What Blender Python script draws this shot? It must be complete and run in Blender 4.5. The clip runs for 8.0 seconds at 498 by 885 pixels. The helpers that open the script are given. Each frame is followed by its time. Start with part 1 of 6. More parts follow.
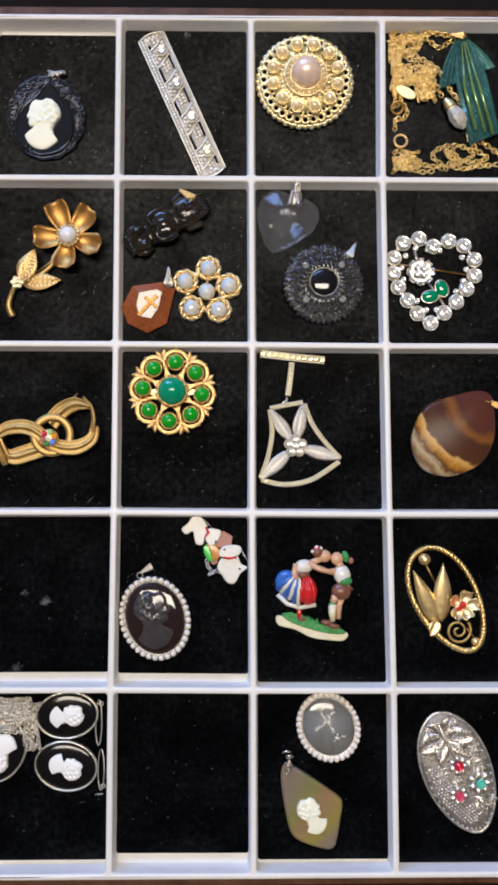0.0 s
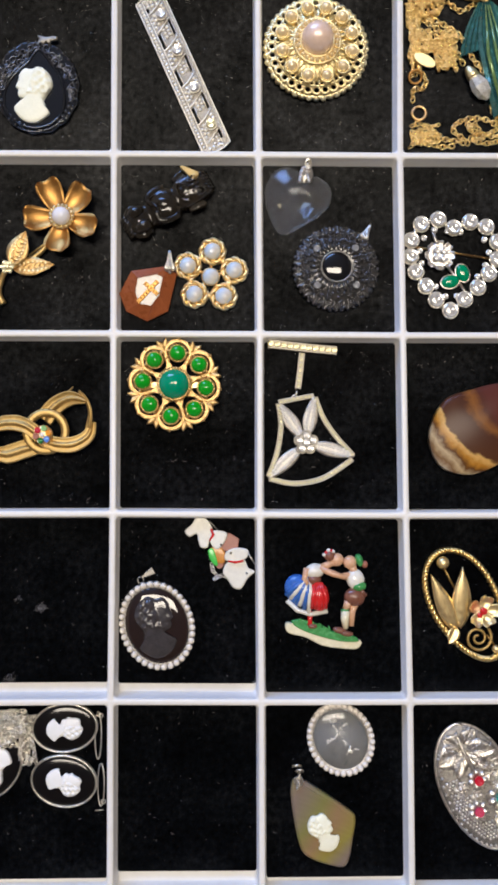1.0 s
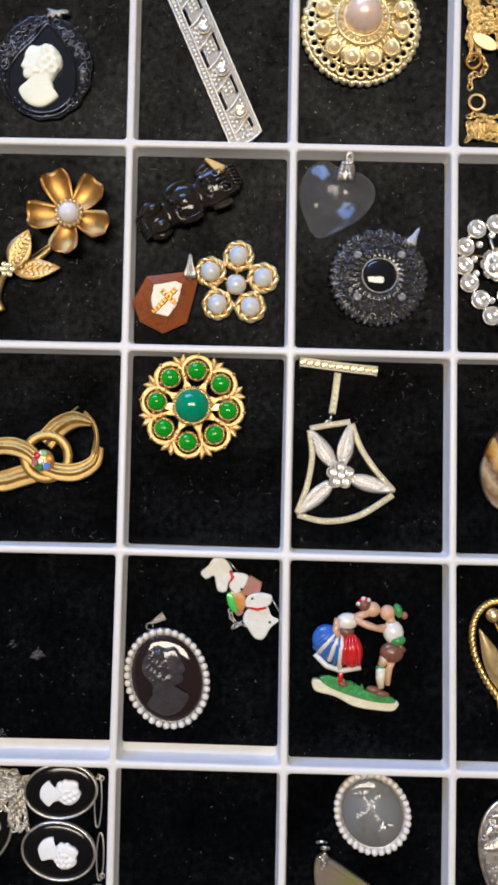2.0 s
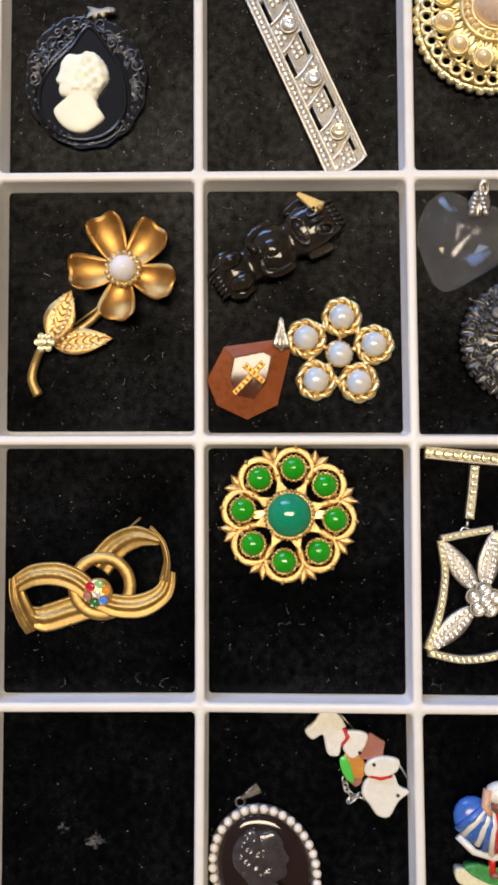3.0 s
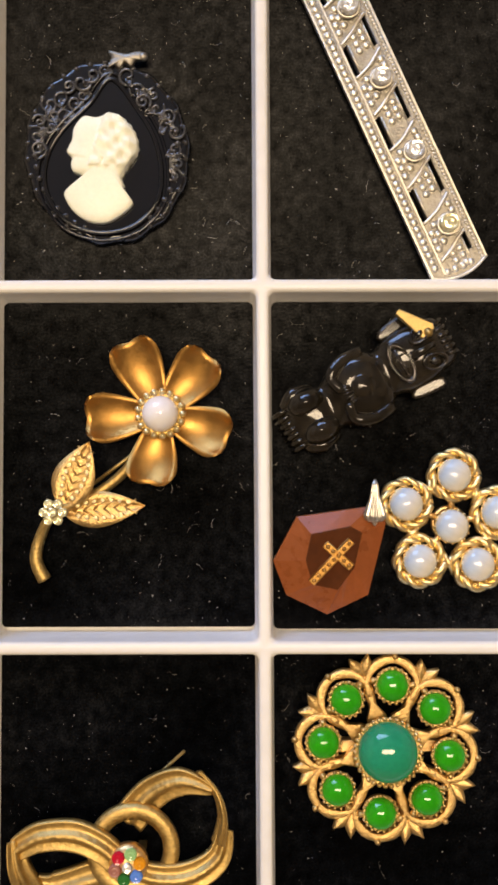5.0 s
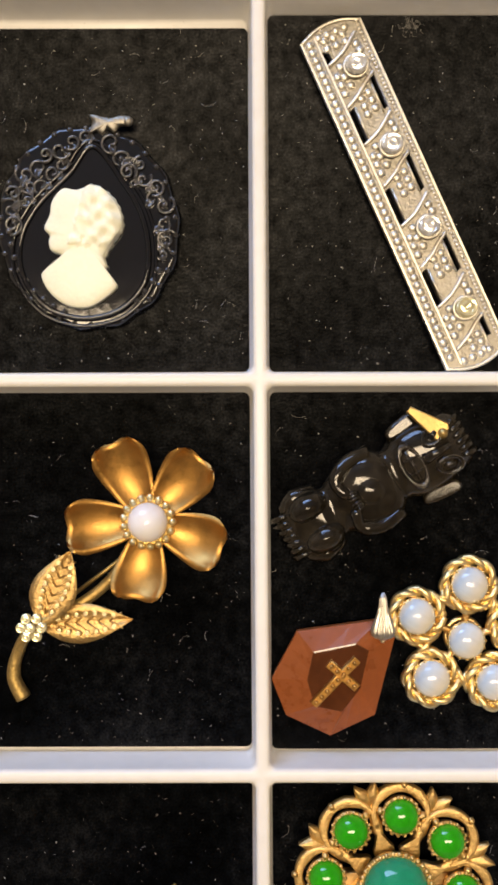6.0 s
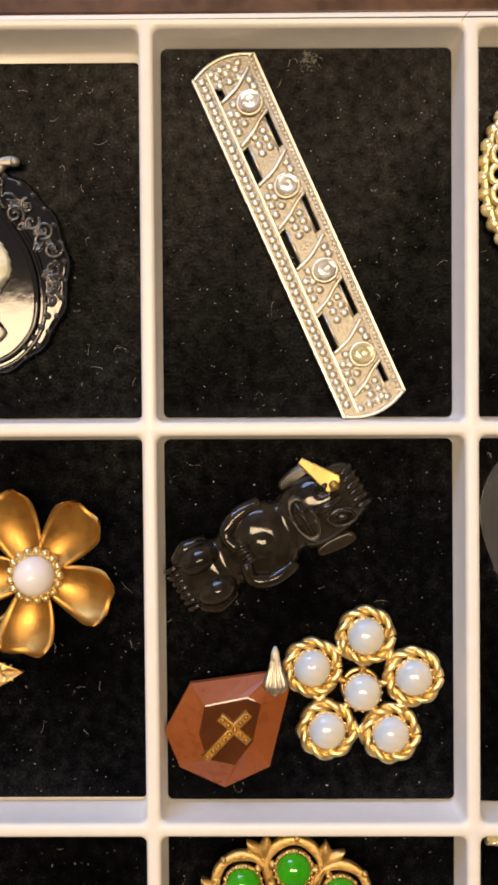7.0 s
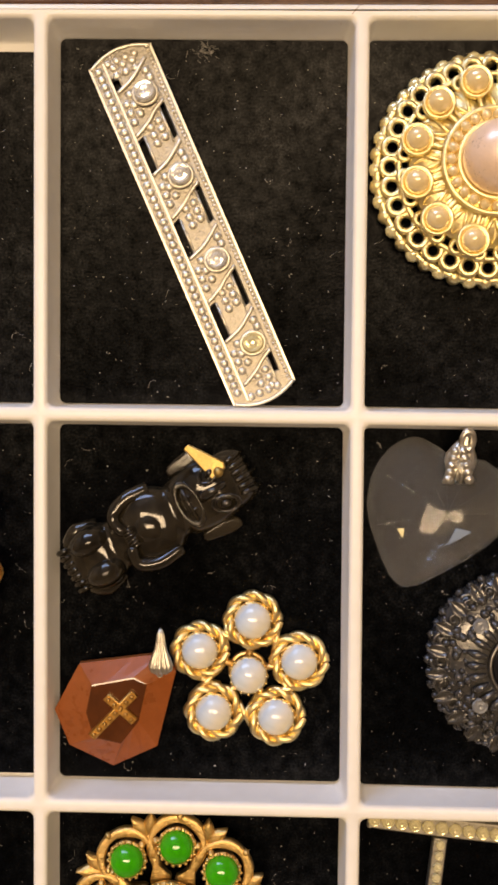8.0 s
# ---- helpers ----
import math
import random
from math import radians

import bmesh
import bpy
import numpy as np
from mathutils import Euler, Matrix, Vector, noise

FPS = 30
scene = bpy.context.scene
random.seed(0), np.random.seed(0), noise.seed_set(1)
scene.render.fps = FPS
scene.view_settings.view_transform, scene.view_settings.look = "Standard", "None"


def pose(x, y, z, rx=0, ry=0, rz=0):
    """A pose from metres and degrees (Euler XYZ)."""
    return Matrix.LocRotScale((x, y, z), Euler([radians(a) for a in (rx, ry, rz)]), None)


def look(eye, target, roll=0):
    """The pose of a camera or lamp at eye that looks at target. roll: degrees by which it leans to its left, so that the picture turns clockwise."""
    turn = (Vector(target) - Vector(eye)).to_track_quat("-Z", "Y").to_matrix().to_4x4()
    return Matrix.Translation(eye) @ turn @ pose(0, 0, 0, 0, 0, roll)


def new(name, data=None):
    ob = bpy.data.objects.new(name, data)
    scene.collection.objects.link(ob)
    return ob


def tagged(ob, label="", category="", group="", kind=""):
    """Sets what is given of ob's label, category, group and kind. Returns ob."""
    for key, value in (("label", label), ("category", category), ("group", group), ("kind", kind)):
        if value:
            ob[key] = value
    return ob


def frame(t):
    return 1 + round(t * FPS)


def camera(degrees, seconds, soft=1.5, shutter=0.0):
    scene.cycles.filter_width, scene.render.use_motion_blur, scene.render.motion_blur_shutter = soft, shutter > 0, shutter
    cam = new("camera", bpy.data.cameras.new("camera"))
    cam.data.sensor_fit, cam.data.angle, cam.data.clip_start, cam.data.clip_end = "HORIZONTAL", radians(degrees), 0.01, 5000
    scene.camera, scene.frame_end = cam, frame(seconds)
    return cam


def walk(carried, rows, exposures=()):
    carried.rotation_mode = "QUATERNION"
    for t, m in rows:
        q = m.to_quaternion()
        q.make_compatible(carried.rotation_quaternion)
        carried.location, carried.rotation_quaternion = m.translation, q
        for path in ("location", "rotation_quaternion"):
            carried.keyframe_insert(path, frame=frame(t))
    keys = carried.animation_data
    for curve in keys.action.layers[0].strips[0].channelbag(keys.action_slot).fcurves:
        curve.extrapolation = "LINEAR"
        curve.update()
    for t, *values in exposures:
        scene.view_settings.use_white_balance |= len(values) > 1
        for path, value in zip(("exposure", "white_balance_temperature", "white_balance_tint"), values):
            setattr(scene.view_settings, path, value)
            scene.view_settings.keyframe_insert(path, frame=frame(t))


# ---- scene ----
cam = camera(34.0, 8.0, soft=3.2)
WALK = [
    (0, pose(-0.00535, -0.19232, 0.31280, 4.600, -0.800, -0.048)),
    (0.5, pose(-0.01103, -0.18585, 0.30337, 3.489, -1.166, -0.074)),
    (1, pose(-0.00840, -0.18294, 0.29397, 2.804, -0.929, -0.135)),
    (2.3, pose(-0.01512, -0.16113, 0.24494, 2.446, 0.382, 1.380)),
    (2.5, pose(-0.02279, -0.15388, 0.23329, 2.523, 0.519, 0.855)),
    (3, pose(-0.03754, -0.14045, 0.20285, 2.862, 0.676, -0.192)),
    (3.5, pose(-0.04394, -0.13055, 0.18298, 2.778, 0.649, -0.384)),
    (4, pose(-0.04566, -0.12028, 0.17107, 2.733, 0.408, -0.575)),
    (4.5, pose(-0.05298, -0.10622, 0.16161, 2.577, 0.145, -0.381)),
    (5, pose(-0.05485, -0.09854, 0.15251, 2.067, -0.112, -0.224)),
    (6.5, pose(-0.05250, -0.06703, 0.13737, -0.482, -0.122, -0.223)),
    (7, pose(-0.03553, -0.06424, 0.13698, -1.196, 0.170, -0.336)),
    (7.5, pose(-0.02365, -0.06403, 0.13772, -1.610, 0.628, 0.085)),
    (8, pose(-0.01565, -0.06480, 0.13908, -1.835, 0.881, 0.626)),
]
EXPOSURES = [(0.0, 0.02, 6000, 10), (2.5, 0.08, 6050, 9), (3.0, 0.1, 6800, 10), (4.0, 0.1, 6850, 10), (4.5, 0.04, 7700, 12), (5.0, 0.1, 7800, 12), (6.5, 0.16, 7600, 9), (7.0, 0.12, 8500, 13), (8.0, 0.08, 9300, 15)]
walk(cam, WALK, EXPOSURES)

# ---- world and lamps: an unseen closed room with a warm lamp on one side and a cool one on the other ----
world = bpy.data.worlds.new("room_air")
scene.world = world
world.use_nodes = True
world.node_tree.nodes["Background"].inputs[0].default_value = (0.8, 0.7, 0.55, 1)
world.node_tree.nodes["Background"].inputs[1].default_value = 0.02


def area_lamp(name, place, target, sx, sy, watts, colour):
    data = bpy.data.lights.new(name, "AREA")
    data.shape, data.size, data.size_y, data.energy, data.color = "RECTANGLE", sx, sy, watts, colour
    ob = new(name, data)
    ob.matrix_world = look(place, target)
    return ob


area_lamp("ceiling_lamp", (-0.08, 0.03, 1.70), (-0.08, 0.03, 0), 1.15, 0.38, 25.0, (1.0, 0.85, 0.66))
area_lamp("window_light", (-0.75, 2.10, 1.05), (-0.1, -0.12, 0.1), 1.7, 1.0, 60.0, (0.30, 0.50, 1.0))

# ---- materials ----
def material(name, base, rough=0.4, metal=0.0, spec=0.5, coat=0.0, trans=0.0, ior=1.5, sub=0.0, vary=0.0, vscale=400.0, bump=0.0, bscale=1500.0, sheen=0.0, aniso=0.0):
    """Principled material with a two-scale noise on colour and roughness, and fine relief."""
    m = bpy.data.materials.new(name)
    m.use_nodes = True
    nt = m.node_tree
    b = nt.nodes["Principled BSDF"]
    put = {"Base Color": (*base, 1), "Roughness": rough, "Metallic": metal, "Specular IOR Level": spec, "Coat Weight": coat,
           "Coat Roughness": 0.05, "Transmission Weight": trans, "IOR": ior, "Subsurface Weight": sub, "Sheen Weight": sheen}
    for key, value in put.items():
        b.inputs[key].default_value = value
    if sub:
        b.inputs["Subsurface Radius"].default_value = (0.002, 0.002, 0.002)
    co = nt.nodes.new("ShaderNodeTexCoord")
    if vary:
        big, small = nt.nodes.new("ShaderNodeTexNoise"), nt.nodes.new("ShaderNodeTexNoise")
        big.inputs["Scale"].default_value, small.inputs["Scale"].default_value = vscale, vscale * 6
        big.inputs["Detail"].default_value = small.inputs["Detail"].default_value = 4
        mean = nt.nodes.new("ShaderNodeMath")
        mean.operation = "ADD"
        nt.links.new(co.outputs["Object"], big.inputs["Vector"])
        nt.links.new(co.outputs["Object"], small.inputs["Vector"])
        nt.links.new(big.outputs["Fac"], mean.inputs[0])
        nt.links.new(small.outputs["Fac"], mean.inputs[1])
        ramp = nt.nodes.new("ShaderNodeMapRange")
        ramp.inputs["From Min"].default_value, ramp.inputs["From Max"].default_value = 0.65, 1.35
        ramp.inputs["To Min"].default_value, ramp.inputs["To Max"].default_value = 1 - vary, 1 + vary
        nt.links.new(mean.outputs[0], ramp.inputs["Value"])
        mul = nt.nodes.new("ShaderNodeMix")
        mul.data_type, mul.blend_type = "RGBA", "MULTIPLY"
        mul.inputs["Factor"].default_value = 1.0
        mul.inputs[6].default_value = (*base, 1)
        nt.links.new(ramp.outputs[0], mul.inputs[7])
        nt.links.new(mul.outputs[2], b.inputs["Base Color"])
        rr = nt.nodes.new("ShaderNodeMapRange")
        rr.inputs["From Min"].default_value, rr.inputs["From Max"].default_value = 0.65, 1.35
        rr.inputs["To Min"].default_value, rr.inputs["To Max"].default_value = rough * 0.75, min(1, rough * 1.3)
        nt.links.new(mean.outputs[0], rr.inputs["Value"])
        nt.links.new(rr.outputs[0], b.inputs["Roughness"])
    if bump:
        n = nt.nodes.new("ShaderNodeTexNoise")
        n.inputs["Scale"].default_value, n.inputs["Detail"].default_value = bscale, 5
        nt.links.new(co.outputs["Object"], n.inputs["Vector"])
        bp = nt.nodes.new("ShaderNodeBump")
        bp.inputs["Strength"].default_value, bp.inputs["Distance"].default_value = bump, 0.0004
        nt.links.new(n.outputs["Fac"], bp.inputs["Height"])
        nt.links.new(bp.outputs["Normal"], b.inputs["Normal"])
    return m


def banded(name, stops, scale, distortion, turn, rough=0.08, phase=math.pi, streaks=(0.62, 1.35), spec=0.3, ripple=1.3):
    """Polished stone with bands of colour."""
    m = material(name, (0.3, 0.12, 0.03), rough, spec=spec)
    nt = m.node_tree
    b = nt.nodes["Principled BSDF"]
    co, mp = nt.nodes.new("ShaderNodeTexCoord"), nt.nodes.new("ShaderNodeMapping")
    mp.inputs["Rotation"].default_value = (0, 0, radians(turn))
    wave, ramp = nt.nodes.new("ShaderNodeTexWave"), nt.nodes.new("ShaderNodeValToRGB")
    wave.wave_profile = "SAW"
    wave.inputs["Scale"].default_value, wave.inputs["Distortion"].default_value = scale, distortion
    wave.inputs["Detail"].default_value, wave.inputs["Detail Scale"].default_value = 4, ripple
    wave.inputs["Phase Offset"].default_value = phase
    while len(ramp.color_ramp.elements) < len(stops):
        ramp.color_ramp.elements.new(0.5)
    for e, (at, colour) in zip(ramp.color_ramp.elements, stops):
        e.position, e.color = at, (*colour, 1)
    nt.links.new(co.outputs["Object"], mp.inputs["Vector"])
    nt.links.new(mp.outputs[0], wave.inputs["Vector"])
    nt.links.new(wave.outputs["Fac"], ramp.inputs["Fac"])
    streak, sm, lum, mix = nt.nodes.new("ShaderNodeTexNoise"), nt.nodes.new("ShaderNodeMapping"), nt.nodes.new("ShaderNodeMapRange"), nt.nodes.new("ShaderNodeMix")
    sm.inputs["Scale"].default_value = (0.25, 1.6, 1.0)
    streak.inputs["Scale"].default_value, streak.inputs["Detail"].default_value = 420, 5
    lum.inputs["From Min"].default_value, lum.inputs["From Max"].default_value = 0.3, 0.7
    lum.inputs["To Min"].default_value, lum.inputs["To Max"].default_value = streaks
    mix.data_type, mix.blend_type = "RGBA", "MULTIPLY"
    mix.inputs["Factor"].default_value = 1.0
    nt.links.new(mp.outputs[0], sm.inputs["Vector"])
    nt.links.new(sm.outputs[0], streak.inputs["Vector"])
    nt.links.new(streak.outputs["Fac"], lum.inputs["Value"])
    nt.links.new(ramp.outputs["Color"], mix.inputs[6])
    nt.links.new(lum.outputs[0], mix.inputs[7])
    nt.links.new(mix.outputs[2], b.inputs["Base Color"])
    return m


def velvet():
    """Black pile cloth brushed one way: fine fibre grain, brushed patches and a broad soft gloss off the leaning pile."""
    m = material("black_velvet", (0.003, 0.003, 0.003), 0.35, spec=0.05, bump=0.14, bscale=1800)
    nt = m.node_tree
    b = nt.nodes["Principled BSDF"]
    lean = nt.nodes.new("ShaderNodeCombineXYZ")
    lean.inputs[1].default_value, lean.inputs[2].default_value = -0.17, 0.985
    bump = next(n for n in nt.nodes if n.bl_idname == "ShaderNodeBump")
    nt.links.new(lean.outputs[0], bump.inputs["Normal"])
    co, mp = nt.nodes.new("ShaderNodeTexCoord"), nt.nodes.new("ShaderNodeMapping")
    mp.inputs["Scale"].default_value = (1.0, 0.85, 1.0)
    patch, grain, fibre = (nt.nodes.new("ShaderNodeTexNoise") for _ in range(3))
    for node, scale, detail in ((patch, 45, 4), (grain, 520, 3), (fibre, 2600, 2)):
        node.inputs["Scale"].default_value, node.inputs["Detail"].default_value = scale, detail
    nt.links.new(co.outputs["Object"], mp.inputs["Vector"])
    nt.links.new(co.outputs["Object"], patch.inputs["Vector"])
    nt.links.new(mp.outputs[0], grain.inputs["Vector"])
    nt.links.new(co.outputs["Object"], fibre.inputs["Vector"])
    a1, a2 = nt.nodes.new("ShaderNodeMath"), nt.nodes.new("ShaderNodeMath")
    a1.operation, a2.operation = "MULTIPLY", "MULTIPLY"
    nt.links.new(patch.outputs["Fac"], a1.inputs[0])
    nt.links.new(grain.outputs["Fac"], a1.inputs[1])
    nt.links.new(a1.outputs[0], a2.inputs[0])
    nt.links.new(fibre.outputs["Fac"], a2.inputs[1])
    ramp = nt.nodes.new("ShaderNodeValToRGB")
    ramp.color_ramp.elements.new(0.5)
    # The bluish stops put the window's cool sheen into the pile's colour.
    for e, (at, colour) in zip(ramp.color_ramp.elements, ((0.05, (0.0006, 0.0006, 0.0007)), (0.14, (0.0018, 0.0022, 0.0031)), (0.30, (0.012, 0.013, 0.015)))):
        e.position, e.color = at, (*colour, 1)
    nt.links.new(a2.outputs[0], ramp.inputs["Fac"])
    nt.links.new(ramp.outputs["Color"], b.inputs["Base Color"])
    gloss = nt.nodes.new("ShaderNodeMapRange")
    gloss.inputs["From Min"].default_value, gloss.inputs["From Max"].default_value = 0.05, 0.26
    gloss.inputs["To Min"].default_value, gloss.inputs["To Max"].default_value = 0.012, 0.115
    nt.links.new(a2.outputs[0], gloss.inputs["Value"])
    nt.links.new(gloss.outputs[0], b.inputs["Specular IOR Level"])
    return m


PLASTIC = material("white_plastic", (0.80, 0.79, 0.77), 0.38, vary=0.04, vscale=60, bump=0.05, bscale=900)
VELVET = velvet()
WOOD = material("dark_wood", (0.08, 0.032, 0.013), 0.4, vary=0.5, vscale=60, bump=0.2, bscale=300)
TABLE = material("black_table", (0.008, 0.006, 0.005), 0.85, spec=0.1, vary=0.3, vscale=80)
# Colour of the unseen walls, tinted to turn their bounced light warm.
BOUNCE_WALL = material("warm_bounce_paint", (0.70, 0.58, 0.43), 0.8, vary=0.03, vscale=6)
GOLD = material("polished_gold", (0.94, 0.63, 0.29), 0.38, metal=1, vary=0.12, vscale=700, bump=0.15, bscale=2500)
PALE_GOLD = material("pale_gold", (1.0, 0.84, 0.48), 0.38, metal=1, vary=0.12, vscale=700, bump=0.15, bscale=2500)
SATIN_GOLD = material("satin_gold", (0.54, 0.29, 0.085), 0.43, metal=1, vary=0.10, vscale=500, bump=0.10, bscale=3500)
ROSY_GOLD = material("soft_rosy_gold", (0.74, 0.50, 0.21), 0.42, metal=1, vary=0.2, vscale=600, bump=0.4, bscale=2500)
OLD_GOLD = material("worn_gold", (0.58, 0.40, 0.15), 0.50, metal=1, vary=0.22, vscale=400, bump=0.25, bscale=1800)
BRASS = material("brown_brass", (0.42, 0.26, 0.10), 0.36, metal=1, vary=0.25, vscale=500, bump=0.15, bscale=2500)
SILVER = material("silver", (0.72, 0.68, 0.60), 0.33, metal=1, vary=0.15, vscale=800, bump=0.2, bscale=2500)
OLD_SILVER = material("tarnished_silver", (0.72, 0.68, 0.63), 0.32, metal=1, vary=0.35, vscale=600, bump=0.25, bscale=2200)
CAST_SILVER = material("cast_silver", (0.36, 0.335, 0.285), 0.5, metal=1, vary=0.3, vscale=900, bump=0.2, bscale=2200)
# Dark and bright copies of one silver: shade between raised beads, put into the ground.
GROUND_SILVER = material("shaded_silver_ground", (0.34, 0.315, 0.27), 0.45, metal=1, vary=0.35, vscale=700, bump=0.4, bscale=2200)
BEAD_SILVER = material("bright_cast_silver", (0.84, 0.79, 0.68), 0.45, metal=1, vary=0.15, vscale=900)
GREY_SILVER = material("grey_silver", (0.36, 0.34, 0.31), 0.45, metal=1, vary=0.4, vscale=500, bump=0.8, bscale=2200)
PAVE_SILVER = material("pave_silver", (0.50, 0.47, 0.42), 0.42, metal=1, vary=0.3, vscale=900, bump=0.4, bscale=2200)
PEWTER = material("dark_pewter", (0.22, 0.21, 0.20), 0.35, metal=1, vary=0.3, vscale=600, bump=0.2)
STRASS = material("rhinestone", (0.76, 0.74, 0.68), 0.14, metal=0.45, spec=0.8, coat=0.4, vary=0.5, vscale=600)
YELLOW_STRASS = material("yellow_rhinestone", (0.84, 0.76, 0.46), 0.16, metal=0.5, spec=0.8, coat=0.3, vary=0.25, vscale=900)
PEARL = material("pearl", (0.86, 0.80, 0.72), 0.22, coat=0.6, sub=0.2, vary=0.05)
PINK_PEARL = material("pink_pearl", (0.88, 0.66, 0.53), 0.32, metal=0.15, spec=1.0, coat=0.4, vary=0.06)
GOLD_PEARL = material("golden_pearl", (0.86, 0.68, 0.38), 0.16, spec=1.0, coat=0.6, metal=0.2, vary=0.08)
WHITE_GLASS = material("white_glass", (0.84, 0.83, 0.86), 0.1, coat=0.4, sub=0.3)
OPAL = banded("opal_glass", [(0.0, (0.44, 0.56, 0.72)), (0.3, (0.58, 0.65, 0.72)), (0.55, (0.68, 0.66, 0.62)), (0.8, (0.70, 0.66, 0.55)), (1.0, (0.46, 0.58, 0.73))], 50, 6.0, 25, rough=0.06, streaks=(0.92, 1.08), spec=0.7)
GREEN = material("green_cabochon", (0.010, 0.35, 0.010), 0.06, coat=0.3, vary=0.2, vscale=300)
JADE = material("jade_cabochon", (0.003, 0.27, 0.145), 0.06, coat=0.3, vary=0.12, vscale=200)
EMERALD = material("emerald_glass", (0.0, 0.24, 0.10), 0.06, coat=0.6)
JET = material("black_glass", (0.006, 0.006, 0.007), 0.06, spec=0.6, coat=0.3, vary=0.2, bump=0.04, bscale=600)
BLACK_LUCITE = material("black_onyx", (0.004, 0.0035, 0.004), 0.12, vary=0.2)
SMOKY = material("smoky_stone", (0.026, 0.021, 0.014), 0.08, spec=0.6, trans=0.3, ior=1.45, vary=0.8, vscale=110, bump=0.02, bscale=500)
HEMATITE = material("pressed_black_glass", (0.07, 0.068, 0.068), 0.2, metal=0.5, coat=0.6, vary=0.4, vscale=700, bump=0.3, bscale=1500)
CHAIN_GOLD = material("yellow_gold", (0.96, 0.70, 0.28), 0.3, metal=1, vary=0.12, vscale=700)
BROWN_GLASS = material("dark_brown_glass", (0.018, 0.010, 0.009), 0.06, coat=0.5, vary=0.3, vscale=150)
IVORY = material("ivory_resin", (0.92, 0.92, 0.75), 0.4, sub=0.2, vary=0.05, vscale=300, bump=0.1)
CAMEO_WHITE = material("white_resin", (0.86, 0.86, 0.85), 0.4, vary=0.03, bump=0.1)
CRYSTAL = material("clear_crystal", (0.97, 0.97, 0.97), 0.02, trans=1.0, ior=1.55)
CLOUDY = material("cloudy_glass", (0.74, 0.74, 0.74), 0.05, spec=0.2, trans=0.965, ior=1.45, vary=0.06)
AGATE = material("brown_agate", (0.27, 0.075, 0.022), 0.3, spec=0.3, coat=0.08, sub=0.1, vary=0.16, vscale=120)
AGATE_TABLE = material("amber_agate", (0.085, 0.024, 0.007), 0.05, spec=0.5, coat=0.35, vary=0.3, vscale=90)
OLIVE_GLASS = banded("frosted_olive_glass", [(0.0, (0.21, 0.16, 0.13)), (0.3, (0.20, 0.19, 0.06)), (0.55, (0.27, 0.17, 0.085)), (0.8, (0.26, 0.22, 0.05)), (1.0, (0.21, 0.16, 0.13))], 12, 4.0, 20, rough=0.30, streaks=(0.94, 1.06))


def tiger_stone():
    """Polished stone with bands curved about a far corner, wavering along their length."""
    m = material("tiger_eye", (0.3, 0.12, 0.03), 0.28, spec=0.16)
    nt = m.node_tree
    b = nt.nodes["Principled BSDF"]
    co, away, wobble, fine, add, add2, span, ramp = (nt.nodes.new("ShaderNode" + k) for k in ("TexCoord", "VectorMath", "TexNoise", "TexNoise", "Math", "Math", "MapRange", "ValToRGB"))
    away.operation = "DISTANCE"
    away.inputs[1].default_value = (0.014, 0.014, 0.004)
    wobble.inputs["Scale"].default_value, wobble.inputs["Detail"].default_value = 130, 5
    fine.inputs["Scale"].default_value, fine.inputs["Detail"].default_value = 620, 4
    add.operation = add2.operation = "MULTIPLY_ADD"
    add.inputs[1].default_value, add2.inputs[1].default_value = 0.0060, 0.0022
    nt.links.new(co.outputs["Object"], away.inputs[0])
    nt.links.new(co.outputs["Object"], wobble.inputs["Vector"])
    nt.links.new(co.outputs["Object"], fine.inputs["Vector"])
    nt.links.new(wobble.outputs["Fac"], add.inputs[0])
    nt.links.new(away.outputs["Value"], add.inputs[2])
    nt.links.new(fine.outputs["Fac"], add2.inputs[0])
    nt.links.new(add.outputs[0], add2.inputs[2])
    span.inputs["From Min"].default_value, span.inputs["From Max"].default_value = 0.0145, 0.0505
    nt.links.new(add2.outputs[0], span.inputs["Value"])
    stops = ((0.0, (0.10, 0.030, 0.022)), (0.08, (0.085, 0.028, 0.018)), (0.17, (0.22, 0.085, 0.020)), (0.24, (0.070, 0.026, 0.014)), (0.45, (0.085, 0.034, 0.016)), (0.475, (0.60, 0.36, 0.11)), (0.53, (0.42, 0.19, 0.025)), (0.59, (0.10, 0.04, 0.012)), (0.64, (0.50, 0.38, 0.22)), (0.71, (0.20, 0.11, 0.05)), (0.76, (0.52, 0.44, 0.32)), (0.82, (0.40, 0.30, 0.20)), (0.85, (0.015, 0.010, 0.008)), (1.0, (0.02, 0.012, 0.010)))
    while len(ramp.color_ramp.elements) < len(stops):
        ramp.color_ramp.elements.new(0.5)
    for e, (at, colour) in zip(ramp.color_ramp.elements, stops):
        e.position, e.color = at, (*colour, 1)
    nt.links.new(span.outputs[0], ramp.inputs["Fac"])
    nt.links.new(ramp.outputs["Color"], b.inputs["Base Color"])
    return m


TIGER = tiger_stone()
TEAL = material("teal_glass", (0.065, 0.20, 0.185), 0.22, spec=0.7, coat=0.8, metal=0.5, vary=0.45, vscale=110)
TEAL_LIGHT = material("green_gold_glass", (0.16, 0.27, 0.09), 0.14, spec=0.7, coat=0.8, metal=0.3, vary=0.4, vscale=110)
RED_STONE = material("red_stone", (0.55, 0.008, 0.03), 0.06, coat=0.6)
PINK_STONE = material("pink_stone", (0.60, 0.06, 0.12), 0.06, coat=0.6)
AQUA_STONE = material("aqua_stone", (0.10, 0.55, 0.42), 0.06, coat=0.6)
BLUE_STONE = material("blue_stone", (0.10, 0.25, 0.70), 0.06, coat=0.6)
